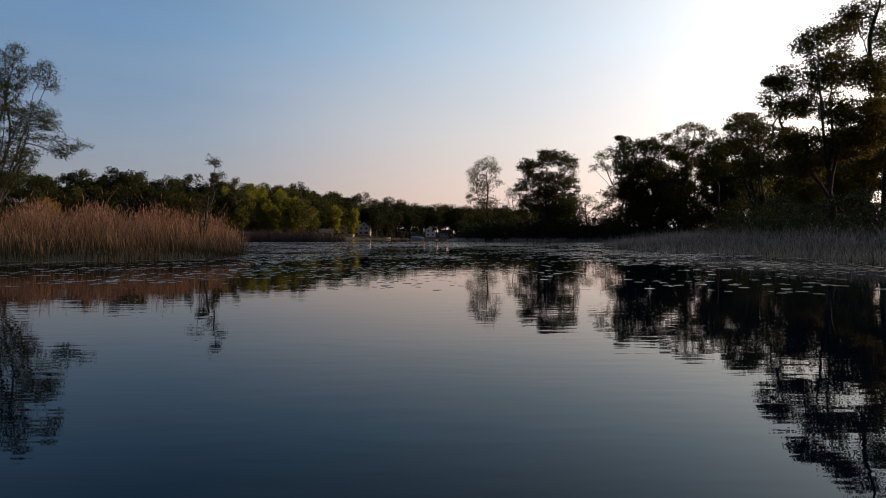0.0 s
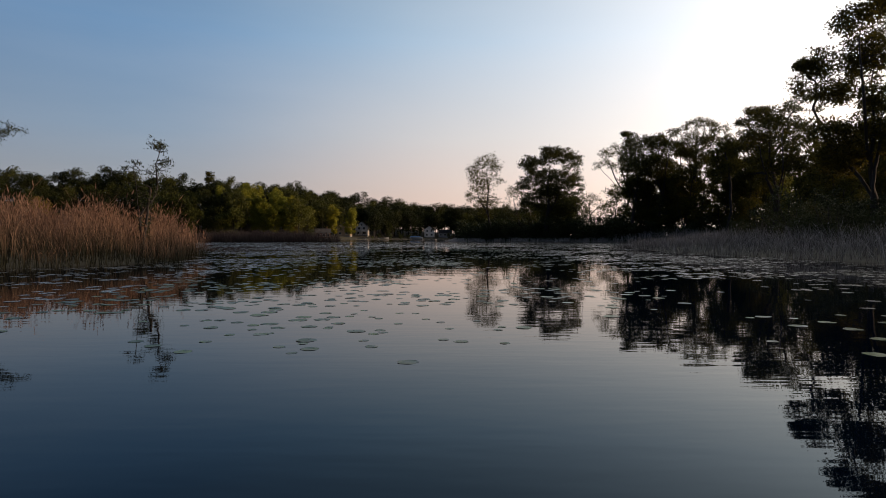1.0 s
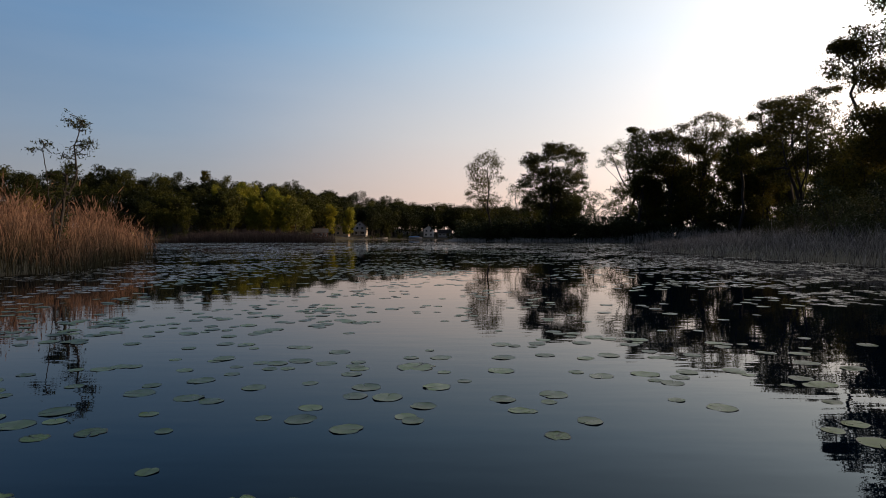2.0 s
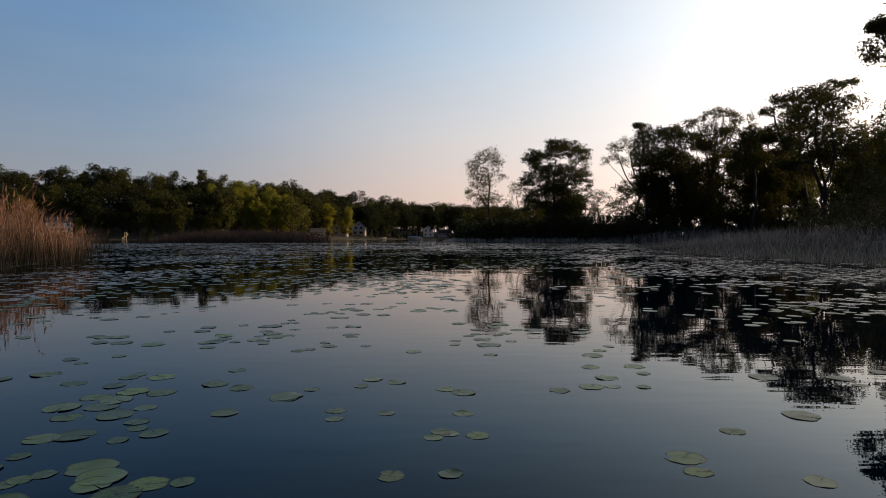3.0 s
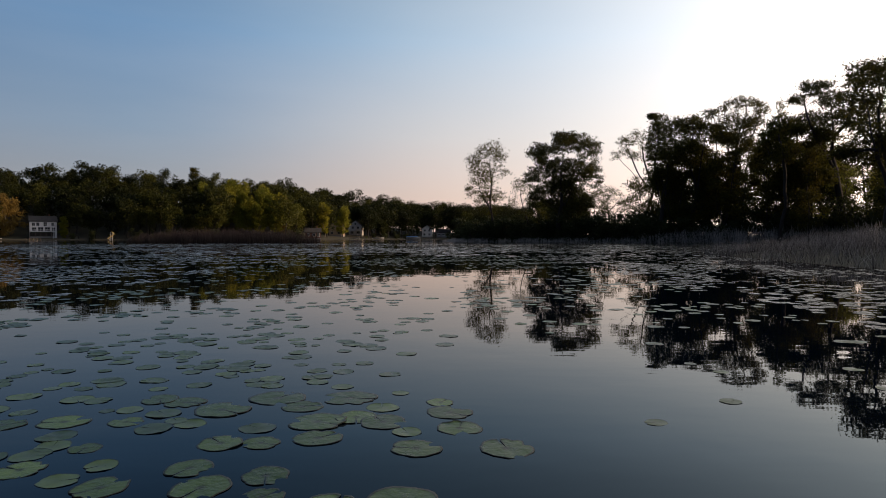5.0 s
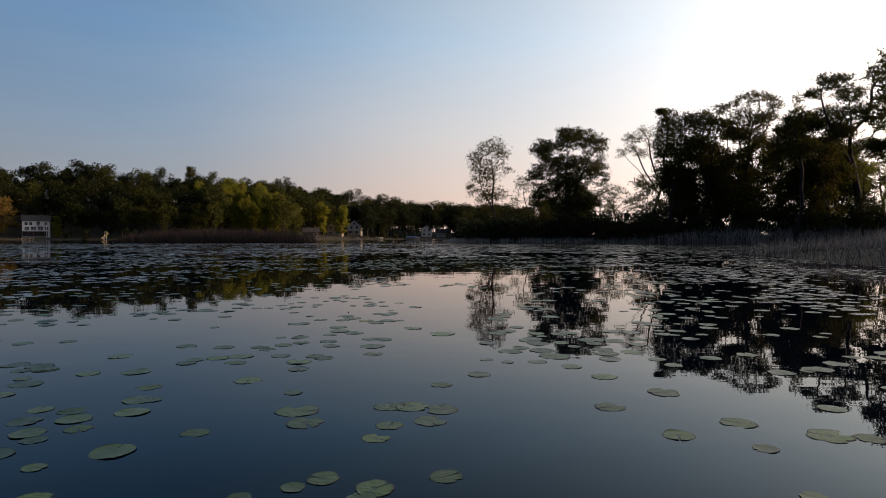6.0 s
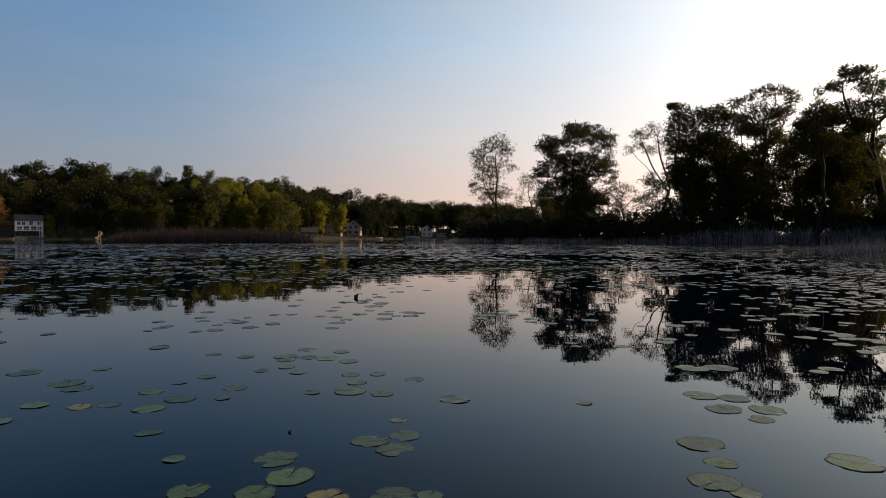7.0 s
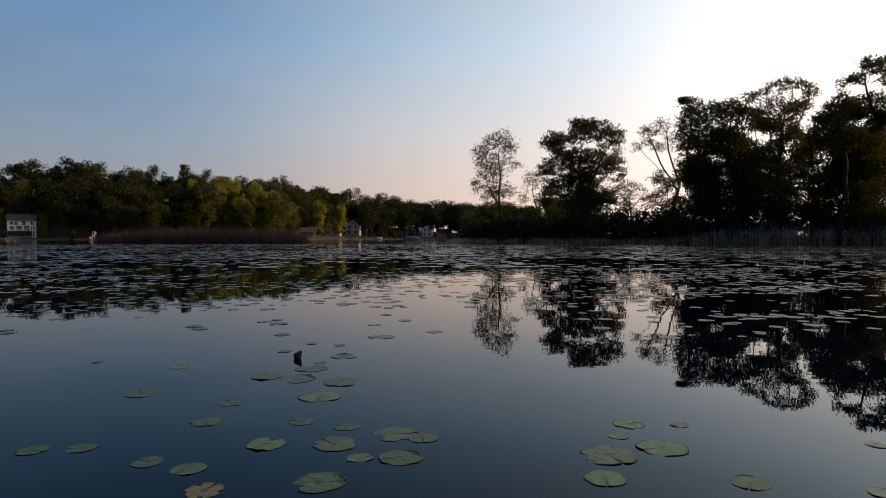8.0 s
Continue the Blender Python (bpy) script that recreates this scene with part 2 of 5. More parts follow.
def water_mesh():
    v = [(-330, -90, 0), (150, -90, 0), (150, 470, 0), (-330, 470, 0)]
    return mesh_of("water", v, np.array([[0, 1, 2, 3]]), WATER)


tagged(new("water", water_mesh()), "still dark lake water with faint ripples mirroring the sky", "water", kind="structure")


# ---- trees ----
def unit(v):
    return v / np.maximum(np.linalg.norm(v, axis=-1, keepdims=True), 1e-9)


def grow(rng, start, heading, length, m, wander, lift):
    """Wandering polylines: N starts, headings and lengths give N x m points."""
    pts, d, p = [start], heading, start
    for _ in range(m - 1):
        d = unit(d + rng.normal(0, wander, d.shape) + np.array([0, 0, lift]))
        p = p + d * (length / (m - 1))[:, None]
        pts.append(p)
    return np.stack(pts, 1)


def spawn(rng, pts, count, lo, hi, angle, spread):
    """Places and headings of twigs along parent polylines; angle: degrees off the parent at the low and at the high end."""
    n, m = pts.shape[:2]
    t = lo + (hi - lo) * (np.arange(count)[None, :] + rng.random((n, count))) / count
    f = t * (m - 1)
    i = np.minimum(f.astype(int), m - 2)
    rows = np.arange(n)[:, None]
    a, b = pts[rows, i], pts[rows, i + 1]
    tang = unit(b - a)
    side = unit(np.cross(tang, rng.normal(size=tang.shape)))
    mean = angle[0] + (angle[1] - angle[0]) * (t - lo) / (hi - lo)
    ang = np.radians(rng.normal(mean, spread))[..., None]
    return (a + (b - a) * (f - i)[..., None]).reshape(-1, 3), unit(tang * np.cos(ang) + side * np.sin(ang)).reshape(-1, 3), t.reshape(-1)


def tubes(pts, r0, taper, sides):
    """Tapered tubes round polylines."""
    n, m = pts.shape[:2]
    tang = unit(np.gradient(pts, axis=1))
    u = unit(np.cross(tang, np.array([0.31, 0.83, 0.46])))
    w = np.cross(tang, u)
    a = np.arange(sides) * 2 * np.pi / sides
    r = r0[:, None] * (1 - (1 - taper) * np.linspace(0, 1, m)[None, :])
    ring = pts[:, :, None, :] + r[:, :, None, None] * (u[:, :, None, :] * np.cos(a)[:, None] + w[:, :, None, :] * np.sin(a)[:, None])
    idx = np.arange(n * m * sides).reshape(n, m, sides)
    nxt = np.roll(idx, -1, 2)
    faces = np.stack([idx[:, :-1], nxt[:, :-1], nxt[:, 1:], idx[:, 1:]], -1).reshape(-1, 4)
    return ring.reshape(-1, 3), faces


def leaf_blades(rng, centres, size, droop=0.0, slim=0.6):
    """One small pointed triangle a leaf, turned at random."""
    n = len(centres)
    a = unit(rng.normal(size=(n, 3)) + np.array([0, 0, -droop]))
    b = unit(np.cross(a, rng.normal(size=(n, 3))))
    s = (size * rng.uniform(0.6, 1.4, n))[:, None]
    v = np.stack([centres - a * s * 0.7 - b * s * slim, centres - a * s * 0.7 + b * s * slim, centres + a * s * 1.3], 1)
    return v.reshape(-1, 3), np.arange(3 * n).reshape(n, 3)


def join(pieces):
    vs, fs, off = [], [], 0
    for v, f in pieces:
        vs.append(v)
        fs.append(f + off)
        off += len(v)
    return np.concatenate(vs), np.concatenate(fs)


def tree_shape(seed, tall, wide, bole, girth, limbs=22, boughs=6, twigs=5, leaves=10, leaf=0.16, spread=0.35, tip=0.82, stems=1, rise=0.08, sides=7, lean=0.04, full=0.62, droop=0.0, slim=0.6, angles=(80, 42), fine=2):
    """Wood and leaves of a tree: wandering stems, limbs filling a domed crown, boughs, twigs, and leaves in clumps at the twigs.
    fine: 2 builds the twigs too, 1 stops at the boughs, 0 at the limbs."""
    rng = np.random.default_rng(seed)
    many = stems > 1
    way0 = unit(np.stack([rng.normal(0, lean + 0.28 * many, stems), rng.normal(0, lean + 0.28 * many, stems), np.ones(stems)], -1))
    trunk = grow(rng, np.zeros((stems, 3)), way0, np.full(stems, tall * tip) * (rng.uniform(0.8, 1.0, stems) if many else 1.0), 9 if fine else 5, 0.06, 0.05)
    wood = [tubes(trunk, np.full(stems, girth), 0.22, sides)]
    p, d, t = spawn(rng, trunk, max(3, limbs // stems), bole, 1.0, angles, 12)
    s = np.clip((t - bole) / (1 - bole), 0, 1)
    low = bole * tall * tip * 0.85
    axes = np.array([wide, wide, (tall - low) / 2])
    q, w = (p - np.array([0, 0, (tall + low) / 2]) - trunk.mean(0)[len(trunk[0]) // 2] * np.array([1, 1, 0])) / axes, d / axes
    aa, bb, cc = (w * w).sum(1), (q * w).sum(1), np.minimum((q * q).sum(1) - 1, -0.02)
    reach = np.clip((-bb + np.sqrt(bb * bb - aa * cc)) / aa, 0.12 * wide, 1.1 * wide) * rng.uniform(full, 1.0, len(s))
    limb = grow(rng, p, d, reach, 6 if fine else 3, 0.15, rise)
    wood.append(tubes(limb, girth * (0.40 - 0.22 * s), 0.25, 5 if fine == 2 else 3))
    p, d, t = spawn(rng, limb, boughs, 0.25, 1.0, (55, 35), 15)
    bough = grow(rng, p, d, np.repeat(reach, boughs) * rng.uniform(0.25, 0.5, len(p)), 4, 0.2, rise)
    if fine:
        wood.append(tubes(bough, np.repeat(girth * (0.14 - 0.06 * s), boughs), 0.3, 3))
    p, d, t = spawn(rng, bough, twigs, 0.3, 1.0, (50, 40), 18)
    twig = grow(rng, p, d, rng.uniform(0.5, 1.1, len(p)) * wide * 0.13, 2, 0.2, rise - droop)
    if fine == 2:
        wood.append(tubes(twig, np.full(len(p), girth * 0.03 + 0.004), 0.4, 3))
    k = rng.integers(0, len(twig), len(twig) * leaves)
    u = rng.uniform(0.2, 1.1, len(k))[:, None]
    spots = twig[k, 0] + (twig[k, -1] - twig[k, 0]) * u + rng.normal(0, spread, (len(k), 3)) * np.array([1, 1, 0.7])
    return join(wood), leaf_blades(rng, spots, leaf, droop * 3, slim)


def tree_thing(name, shape, m, label, bark, leafage, group="", category="tree"):
    wood, crown = shape
    t = thing(name, m, label, category, group)
    part("trunk", mesh_of("trunk", *wood, bark, smooth=True), None, t)
    part("crown", mesh_of("crown", *crown, leafage), None, t)
    return t


def tall_of(shape):
    return float(shape[1][0][:, 2].max())


def stand(x, y, turn=0.0, size=1.0, sink=0.15):
    return Matrix.Translation((x, y, float(ground_height(x, y)) - sink)) @ pose(0, 0, 0, 0, 0, turn) @ Matrix.Scale(size, 4)


def crown_tree(seed, lobes, fork, girth, count=700, leaves=14, leaf=0.16, clump=0.5, step=0.55, stems=1, drift=0.0, slim=0.6, droop=0.0, flat=0.55, bare=0.0, billows=15, limbs=4):
    """A tree whose limbs branch again and again towards the lobes of its crown, with leaves in clumps at the twigs.
    lobes: (across, height, half width, half height) in metres; fork: where the trunk divides; bare: share of twigs without leaves."""
    r = np.random.default_rng(seed)
    big = np.array(lobes, float)
    lobe = []
    depths = r.uniform(-1.0, 1.0, len(big)) * min(2.5, big[:, 2].max())
    for (x, z, w, h), depth in zip(big, depths):
        for d in unit(r.normal(size=(billows, 3)) + np.array([0, 0, 0.25])) * r.uniform(0.30, 0.80, (billows, 1)):
            k = r.uniform(0.38, 0.62)
            lobe.append((x + d[0] * w, depth + d[1] * w * 1.1, z + d[2] * h, max(0.16, w * k), max(0.10, min(w, h) * k)))
    lobe = np.array(lobe)
    size = lobe[:, 3] ** 2 * lobe[:, 4]
    pick = r.choice(len(lobe), count, p=size ** 0.6 / (size ** 0.6).sum())
    goal = lobe[pick, :3] + unit(r.normal(size=(count, 3))) * lobe[pick][:, [3, 3, 4]] * (0.3 + 0.7 * r.random((count, 1)) ** 0.5)
    pos, parent = [], []
    for k in range(stems):
        way, p, last = unit(np.array([drift + r.normal(0, 0.03 + 0.3 * (stems > 1)), r.normal(0, 0.03 + 0.2 * (stems > 1)), 1.0])), np.zeros(3) + (r.normal(0, 0.25, 3) * (1, 1, 0) if stems > 1 else 0), -1
        for _ in range(max(3, int(fork / step)) + 1):
            pos.append(p)
            parent.append(last)
            last = len(pos) - 1
            way = unit(way + r.normal(0, 0.035, 3) * (1, 1, 0))
            p = p + way * step
        for j, g in enumerate(r.permutation(np.argsort(-big[:, 1])[:max(limbs, len(big) * 2 // 3)])[:limbs]):
            root = last - min(j, 3) * max(1, int(0.08 * fork / step))
            a, b = pos[root], np.array([big[g, 0], depths[g], big[g, 1]])
            if b[2] < a[2] + 1.0:
                continue
            bend, end = a + (b - a) * np.array([0.42, 0.42, 0.30]), a + (b - a) * 0.8
            twist, tip = r.normal(0, 0.025, 3) * np.linalg.norm(b - a), root
            for u in np.linspace(0, 1, max(3, int(np.linalg.norm(end - a) / step)) + 1)[1:]:
                pos.append(a * (1 - u) ** 2 + 2 * bend * u * (1 - u) + end * u * u + twist * math.sin(u * math.pi * 2) + r.normal(0, 0.06, 3) * step)
                parent.append(tip)
                tip = len(pos) - 1
    pos = np.array(pos)
    parent = np.array(parent)
    open_from = pos[:, 2] > 0.72 * fork
    gap = np.where(open_from[None, :], np.linalg.norm(goal[:, None] - pos[None], axis=2), 1e9)
    nearest, how_far = gap.argmin(1), gap.min(1)
    alive = how_far > step * 1.05
    for _ in range(110):
        if not alive.any() or len(pos) > 20000:
            break
        idx = np.nonzero(alive)[0]
        tips, slot = np.unique(nearest[idx], return_inverse=True)
        pull = np.zeros((len(tips), 3))
        np.add.at(pull, slot, unit(goal[idx] - pos[nearest[idx]]))
        back = np.maximum(parent[tips], 0)
        pull = unit(unit(pull) + 0.45 * unit(pos[tips] - pos[back]) + r.normal(0, 0.14, pull.shape))
        fresh = pos[tips] + pull * step
        first = len(pos)
        pos, parent = np.concatenate([pos, fresh]), np.concatenate([parent, tips])
        gap = np.linalg.norm(goal[idx][:, None] - fresh[None], axis=2)
        closer = gap.min(1) < how_far[idx]
        nearest[idx[closer]] = first + gap.argmin(1)[closer]
        how_far[idx] = np.minimum(how_far[idx], gap.min(1))
        alive &= how_far > step * 1.05
    carry = np.zeros(len(pos))
    for i in range(len(pos) - 1, -1, -1):
        carry[i] = max(carry[i], 1.0)
        if parent[i] >= 0:
            carry[parent[i]] += carry[i]
    thick = np.maximum(girth * (carry / carry.max()) ** 0.62, 0.014 + 0.02 * girth) * (1 + 0.35 * np.clip(1 - pos[:, 2] / max(fork, 1.0), 0, 1) ** 2)
    kids = np.nonzero(parent >= 0)[0]
    wood = []
    for stout, sides in ((True, 6), (False, 3)):
        sel = kids[(thick[kids] > 0.3 * girth) == stout]
        if not len(sel):
            continue
        up, low = pos[sel], pos[parent[sel]]
        tang = unit(up - low)
        u = unit(np.cross(tang, np.array([0.31, 0.83, 0.46])))
        w = np.cross(tang, u)
        turn = np.arange(sides) * 2 * np.pi / sides
        ring = u[:, None] * np.cos(turn)[:, None] + w[:, None] * np.sin(turn)[:, None]
        r1 = thick[sel]
        r0 = np.minimum(thick[parent[sel]], r1 * 1.35)
        v = np.stack([low[:, None] + ring * r0[:, None, None], (up + tang * 0.1 * step)[:, None] + ring * r1[:, None, None]], 1)
        i = np.arange(len(sel) * 2 * sides).reshape(len(sel), 2, sides)
        n = np.roll(i, -1, 2)
        wood.append((v.reshape(-1, 3), np.stack([i[:, 0], n[:, 0], n[:, 1], i[:, 1]], -1).reshape(-1, 4)))
    twig = np.nonzero((carry <= 4) & (pos[:, 2] > 0.75 * fork))[0]
    twig = twig[r.random(len(twig)) > bare]
    k = np.repeat(twig, leaves)
    spots = pos[k] + r.normal(0, clump, (len(k), 3)) * np.array([1, 1, flat])
    return join(wood), leaf_blades(r, spots, leaf, droop, slim)


def oak_lobes(seed, tall, wide, bole):
    """Lobes of a full rounded crown on a bare bole."""
    r = np.random.default_rng(seed)
    out = []
    for k in range(9):
        h = bole + (tall - bole) * (0.12 + 0.80 * (k + 0.5 * r.random()) / 9)
        reach = wide * math.sin(math.pi * min(0.9, 0.22 + 0.62 * (h - bole) / (tall - bole))) * 0.62
        out.append((reach * math.cos(k * 2.4) + r.normal(0, 0.4), h, wide * r.uniform(0.30, 0.45), (tall - bole) * r.uniform(0.09, 0.14)))
    return out


def upright(x, y, turn=0.0):
    return pose(x, y, 0, 0, 0, turn)


# lone trees at the end of the right bank
tree_thing("tree", crown_tree(11, [(-1.0, 20.8, 3.6, 2.4), (-4.6, 18.4, 2.5, 2.8), (1.2, 19.0, 2.0, 3.2), (-2.6, 15.6, 3.4, 3.4), (-5.2, 11.6, 1.8, 2.0), (-2.0, 10.2, 3.4, 2.6), (2.8, 15.8, 1.4, 0.9), (1.2, 10.8, 1.8, 2.6), (-1.0, 7.5, 3.0, 1.6)], 7.0, 0.32, 2000, 9, 0.15, 0.42, limbs=3), upright(13.0, 172, -5), "slender thinly leaved tree standing alone on the lake bank", BARK, LEAF_WOOD, "bank trees")
tree_thing("tree", crown_tree(12, [(1.4, 21.1, 4.5, 2.4), (-3.8, 19.6, 2.8, 2.6), (6.6, 19.8, 2.4, 2.4), (-5.1, 14.3, 2.2, 2.9), (-1.3, 15.4, 4.1, 3.7), (3.6, 14.9, 3.7, 4.2), (7.5, 14.9, 2.2, 3.3), (-4.5, 9.4, 2.4, 2.2), (1.9, 8.8, 5.6, 2.6), (0.5, 11.7, 5.6, 2.4)], 8.0, 0.5, 3600, 18, 0.18, 0.42), upright(26.2, 161.7, -12), "broad dense dark oak standing on the lake bank", BARK, LEAF_OAK, "bank trees")
tree_thing("tree", crown_tree(13, [(-1.4, 12.5, 2.4, 2.4), (-3.0, 9.5, 1.7, 1.9), (0.9, 9.5, 1.7, 2.4), (-1.4, 6.5, 2.4, 1.4)], 4.5, 0.17, 800, 6, 0.14, 0.36, limbs=0), upright(20.6, 172, -8), "thin pale small tree beside the dense oak", BARK, LEAF_WOOD, "bank trees")
tree_thing("tree", crown_tree(14, [(-0.6, 11.1, 2.0, 1.6), (1.7, 9.4, 1.4, 2.4), (-2.3, 7.6, 1.6, 1.6)], 4.0, 0.2, 520, 8, 0.15, 0.36, limbs=0, drift=-0.2), upright(40.5, 170, -15), "small arching thinly leaved tree on the bank", BARK, LEAF_WOOD, "bank trees")
tree_thing("tree", crown_tree(15, [(-5.7, 21.0, 1.6, 1.2), (-3.5, 23.8, 2.3, 2.0), (-0.2, 25.2, 2.1, 1.8), (-2.0, 20.6, 2.3, 1.5), (1.5, 22.0, 1.6, 2.5), (-1.2, 13.4, 1.9, 2.0)], 13.0, 0.34, 900, 9, 0.15, 0.36, limbs=3), upright(48.7, 176, -18), "fan-crowned thinly leaved tree at the wood's end", BARK, LEAF_WOOD, "bank trees")

# the wood on the right bank
tree_thing("tree", crown_tree(21, [(-0.9, 22.9, 2.6, 2.4), (-2.1, 18.4, 2.0, 3.0), (2.2, 22.4, 1.9, 2.4), (1.1, 17.9, 2.6, 3.4), (-0.3, 13.0, 3.0, 3.0)], 8.0, 0.4, 2300, 17, 0.17, 0.42), upright(44.6, 149.6, -20), "round-topped leafy tree of the dark wood", BARK, LEAF_WOOD, "wood on the bank")
tree_thing("tree", crown_tree(22, [(-0.3, 22.6, 2.6, 2.2), (2.3, 21.4, 2.0, 2.4), (-0.9, 17.4, 2.7, 3.6), (1.4, 14.0, 2.4, 3.0)], 8.0, 0.4, 2300, 18, 0.17, 0.42), upright(50.4, 149.0, -23), "leafy tree standing close among others in the wood", BARK, LEAF_WOOD, "wood on the bank")
tree_thing("tree", crown_tree(23, [(0.9, 27.5, 2.2, 1.4), (-2.3, 27.1, 1.5, 1.0), (-4.8, 25.0, 1.6, 1.3), (3.5, 25.4, 1.7, 1.7), (1.7, 23.4, 2.2, 1.6), (-3.2, 22.7, 2.2, 1.3), (-0.6, 19.1, 3.6, 2.3), (1.0, 22.2, 2.6, 1.6), (-1.6, 24.4, 2.2, 1.4), (2.8, 23.0, 2.0, 1.4)], 15.0, 0.42, 2100, 15, 0.16, 0.38, limbs=0), upright(58.8, 147.6, -27), "tall airy oak topping the dark wood", BARK, LEAF_OAK, "wood on the bank")
tree_thing("tree", crown_tree(24, [(0.0, 22.4, 0.7, 2.1), (0.1, 19.5, 2.1, 2.1), (-2.1, 17.9, 1.3, 2.1), (0.8, 15.0, 2.4, 2.6)], 6.0, 0.28, 1700, 18, 0.17, 0.42, limbs=0), upright(57.8, 131, -31), "spire-topped yellow-green tree at the wood's edge", BARK, LEAF_WOOD, "wood on the bank")
tree_thing("oak_tree", crown_tree(25, [(-4.4, 26.9, 2.8, 1.4), (-6.8, 25.1, 2.0, 1.1), (-2.0, 24.6, 2.5, 1.6), (1.8, 27.4, 2.3, 1.2), (4.3, 28.9, 2.8, 0.9), (6.5, 26.4, 1.0, 0.7), (3.2, 23.8, 2.5, 1.1), (-5.5, 22.1, 2.7, 1.6), (-1.0, 21.0, 3.0, 1.8), (2.6, 20.4, 2.8, 1.8), (-4.2, 19.6, 2.6, 1.6), (5.4, 22.5, 2.0, 1.5)], 17.0, 0.55, 2300, 17, 0.17, 0.38), upright(70.4, 134, -30), "tall oak with a bare trunk and spreading flat-topped crown", BARK, LEAF_OAK, "wood on the bank")
WOOD = [crown_tree(31, oak_lobes(1, 24, 4.8, 9), 9.0, 0.33, 2200, 18, 0.18, 0.5), crown_tree(32, oak_lobes(2, 23, 5.4, 7.5), 8.0, 0.36, 2300, 18, 0.18, 0.5),
        crown_tree(33, oak_lobes(3, 26, 5.6, 13), 13.0, 0.36, 2000, 16, 0.18, 0.5), crown_tree(34, oak_lobes(4, 16, 3.8, 3), 3.5, 0.20, 1300, 17, 0.17, 0.46),
        crown_tree(35, oak_lobes(5, 12, 3.4, 2), 2.5, 0.14, 750, 10, 0.16, 0.42)]
kinds = [tree_thing("tree", s, stand(0, 0), "leafy tree of the dark wood behind the reeds", BARK, LEAF_WOOD, "wood on the bank") for s in WOOD]
plan = [(1, 55, 152, 22.5), (1, 63.5, 141, 22), (0, 60.5, 150, 22), (2, 77, 129.5, 18), (1, 81, 127, 17), (4, 35.5, 166, 12.5), (3, 49, 160, 17), (3, 57, 156, 18),
        (1, 73, 144, 18), (4, 33, 168, 11), (0, 47.5, 153, 21),
        (3, 62, 152, 18), (4, 24, 170, 8), (4, 44, 163, 13.5), (0, 79, 148, 19), (3, 63, 134, 16), (3, 54, 143, 18),
        (1, 58, 98, 14), (1, 62, 102, 15), (3, 54, 90, 15), (1, 50, 80, 14), (0, 56, 84, 20), (3, 48, 74, 11), (3, 52, 70, 12), (1, 60, 90, 17), (1, 66, 106, 14), (3, 44.5, 69.5, 9), (1, 57, 75, 19), (3, 70, 116, 14),
        (0, 65, 139, 20), (3, 60, 139, 15), (3, 52, 147, 15), (3, 47, 149, 14), (4, 67, 127, 9), (4, 62, 130, 10), (4, 74, 130, 9),
        (3, 52, 164, 17), (3, 58, 163, 18), (1, 70, 158, 20), (0, 76, 156, 20), (1, 82, 158, 21), (4, 46, 166, 13), (0, 87, 152, 20), (3, 56, 149, 14), (3, 50, 152, 15),
        (3, 46, 77, 12), (1, 50, 72, 13), (1, 53, 78, 16), (3, 47, 70, 10), (3, 42, 68, 8), (3, 55, 94, 16), (3, 60, 96, 14), (3, 52, 86, 15), (3, 63, 112, 14), (3, 58, 104, 17), (0, 66, 136, 22), (0, 68, 140, 22)]
for i, (k, x, y, high) in enumerate(plan):
    copy_thing(kinds[k], stand(x, y, i * 67 % 360, high / tall_of(WOOD[k])))
for k in kinds:
    for o in (*k.children, k):
        bpy.data.objects.remove(o)

# lime leaf colour here imitates sun breaking through a gap in the wood
for x, y, high, seed in ((73.5, 140, 15.5, 61), (78, 138, 13.5, 62), (68, 141, 12.5, 63)):
    tree_thing("tree", crown_tree(seed, oak_lobes(seed, high, 3.2, 3.0), 3.0, 0.14, 700, 12, 0.16, 0.42), stand(x, y, seed * 50), "young tree with bright yellow-green leaves standing in for sunlight in the wood", BARK, LEAF_LIME, "wood on the bank")

# the great oaks nearer by on the right bank
tree_thing("oak_tree", crown_tree(41, [(-6.2, 15.5, 0.9, 1.2), (-4.5, 17.0, 1.6, 1.4), (-1.7, 19.7, 1.9, 1.4), (-3.8, 14.4, 2.1, 1.3), (-0.6, 17.1, 2.4, 2.2), (0.3, 20.8, 1.4, 1.0), (-3.6, 10.7, 2.1, 1.3), (0.1, 13.2, 1.8, 1.7), (2.8, 15.9, 1.8, 2.2), (1.2, 10.2, 2.8, 2.0), (-2.4, 8.2, 2.6, 1.6), (3.4, 12.5, 2.2, 2.0)], 5.5, 0.36, 4600, 22, 0.125, 0.36, step=0.42, drift=-0.06), upright(38.2, 60, -34), "tall spreading oak with twisting limbs above the reeds", BARK, LEAF_OAK, "bank oaks")
tree_thing("oak_tree", crown_tree(42, [(-2.2, 25.3, 2.4, 2.1), (-0.5, 29.5, 3.0, 2.4), (0.5, 22.8, 2.2, 2.2), (1.0, 18.0, 2.0, 2.2), (2.5, 26.5, 2.5, 3.0), (-3.5, 22.2, 1.2, 1.2)], 14.0, 0.30, 3400, 18, 0.12, 0.36, step=0.5, drift=-0.04), upright(46.8, 66, -35), "tall airy oak rising behind a broader one", BARK, LEAF_OAK, "bank oaks")
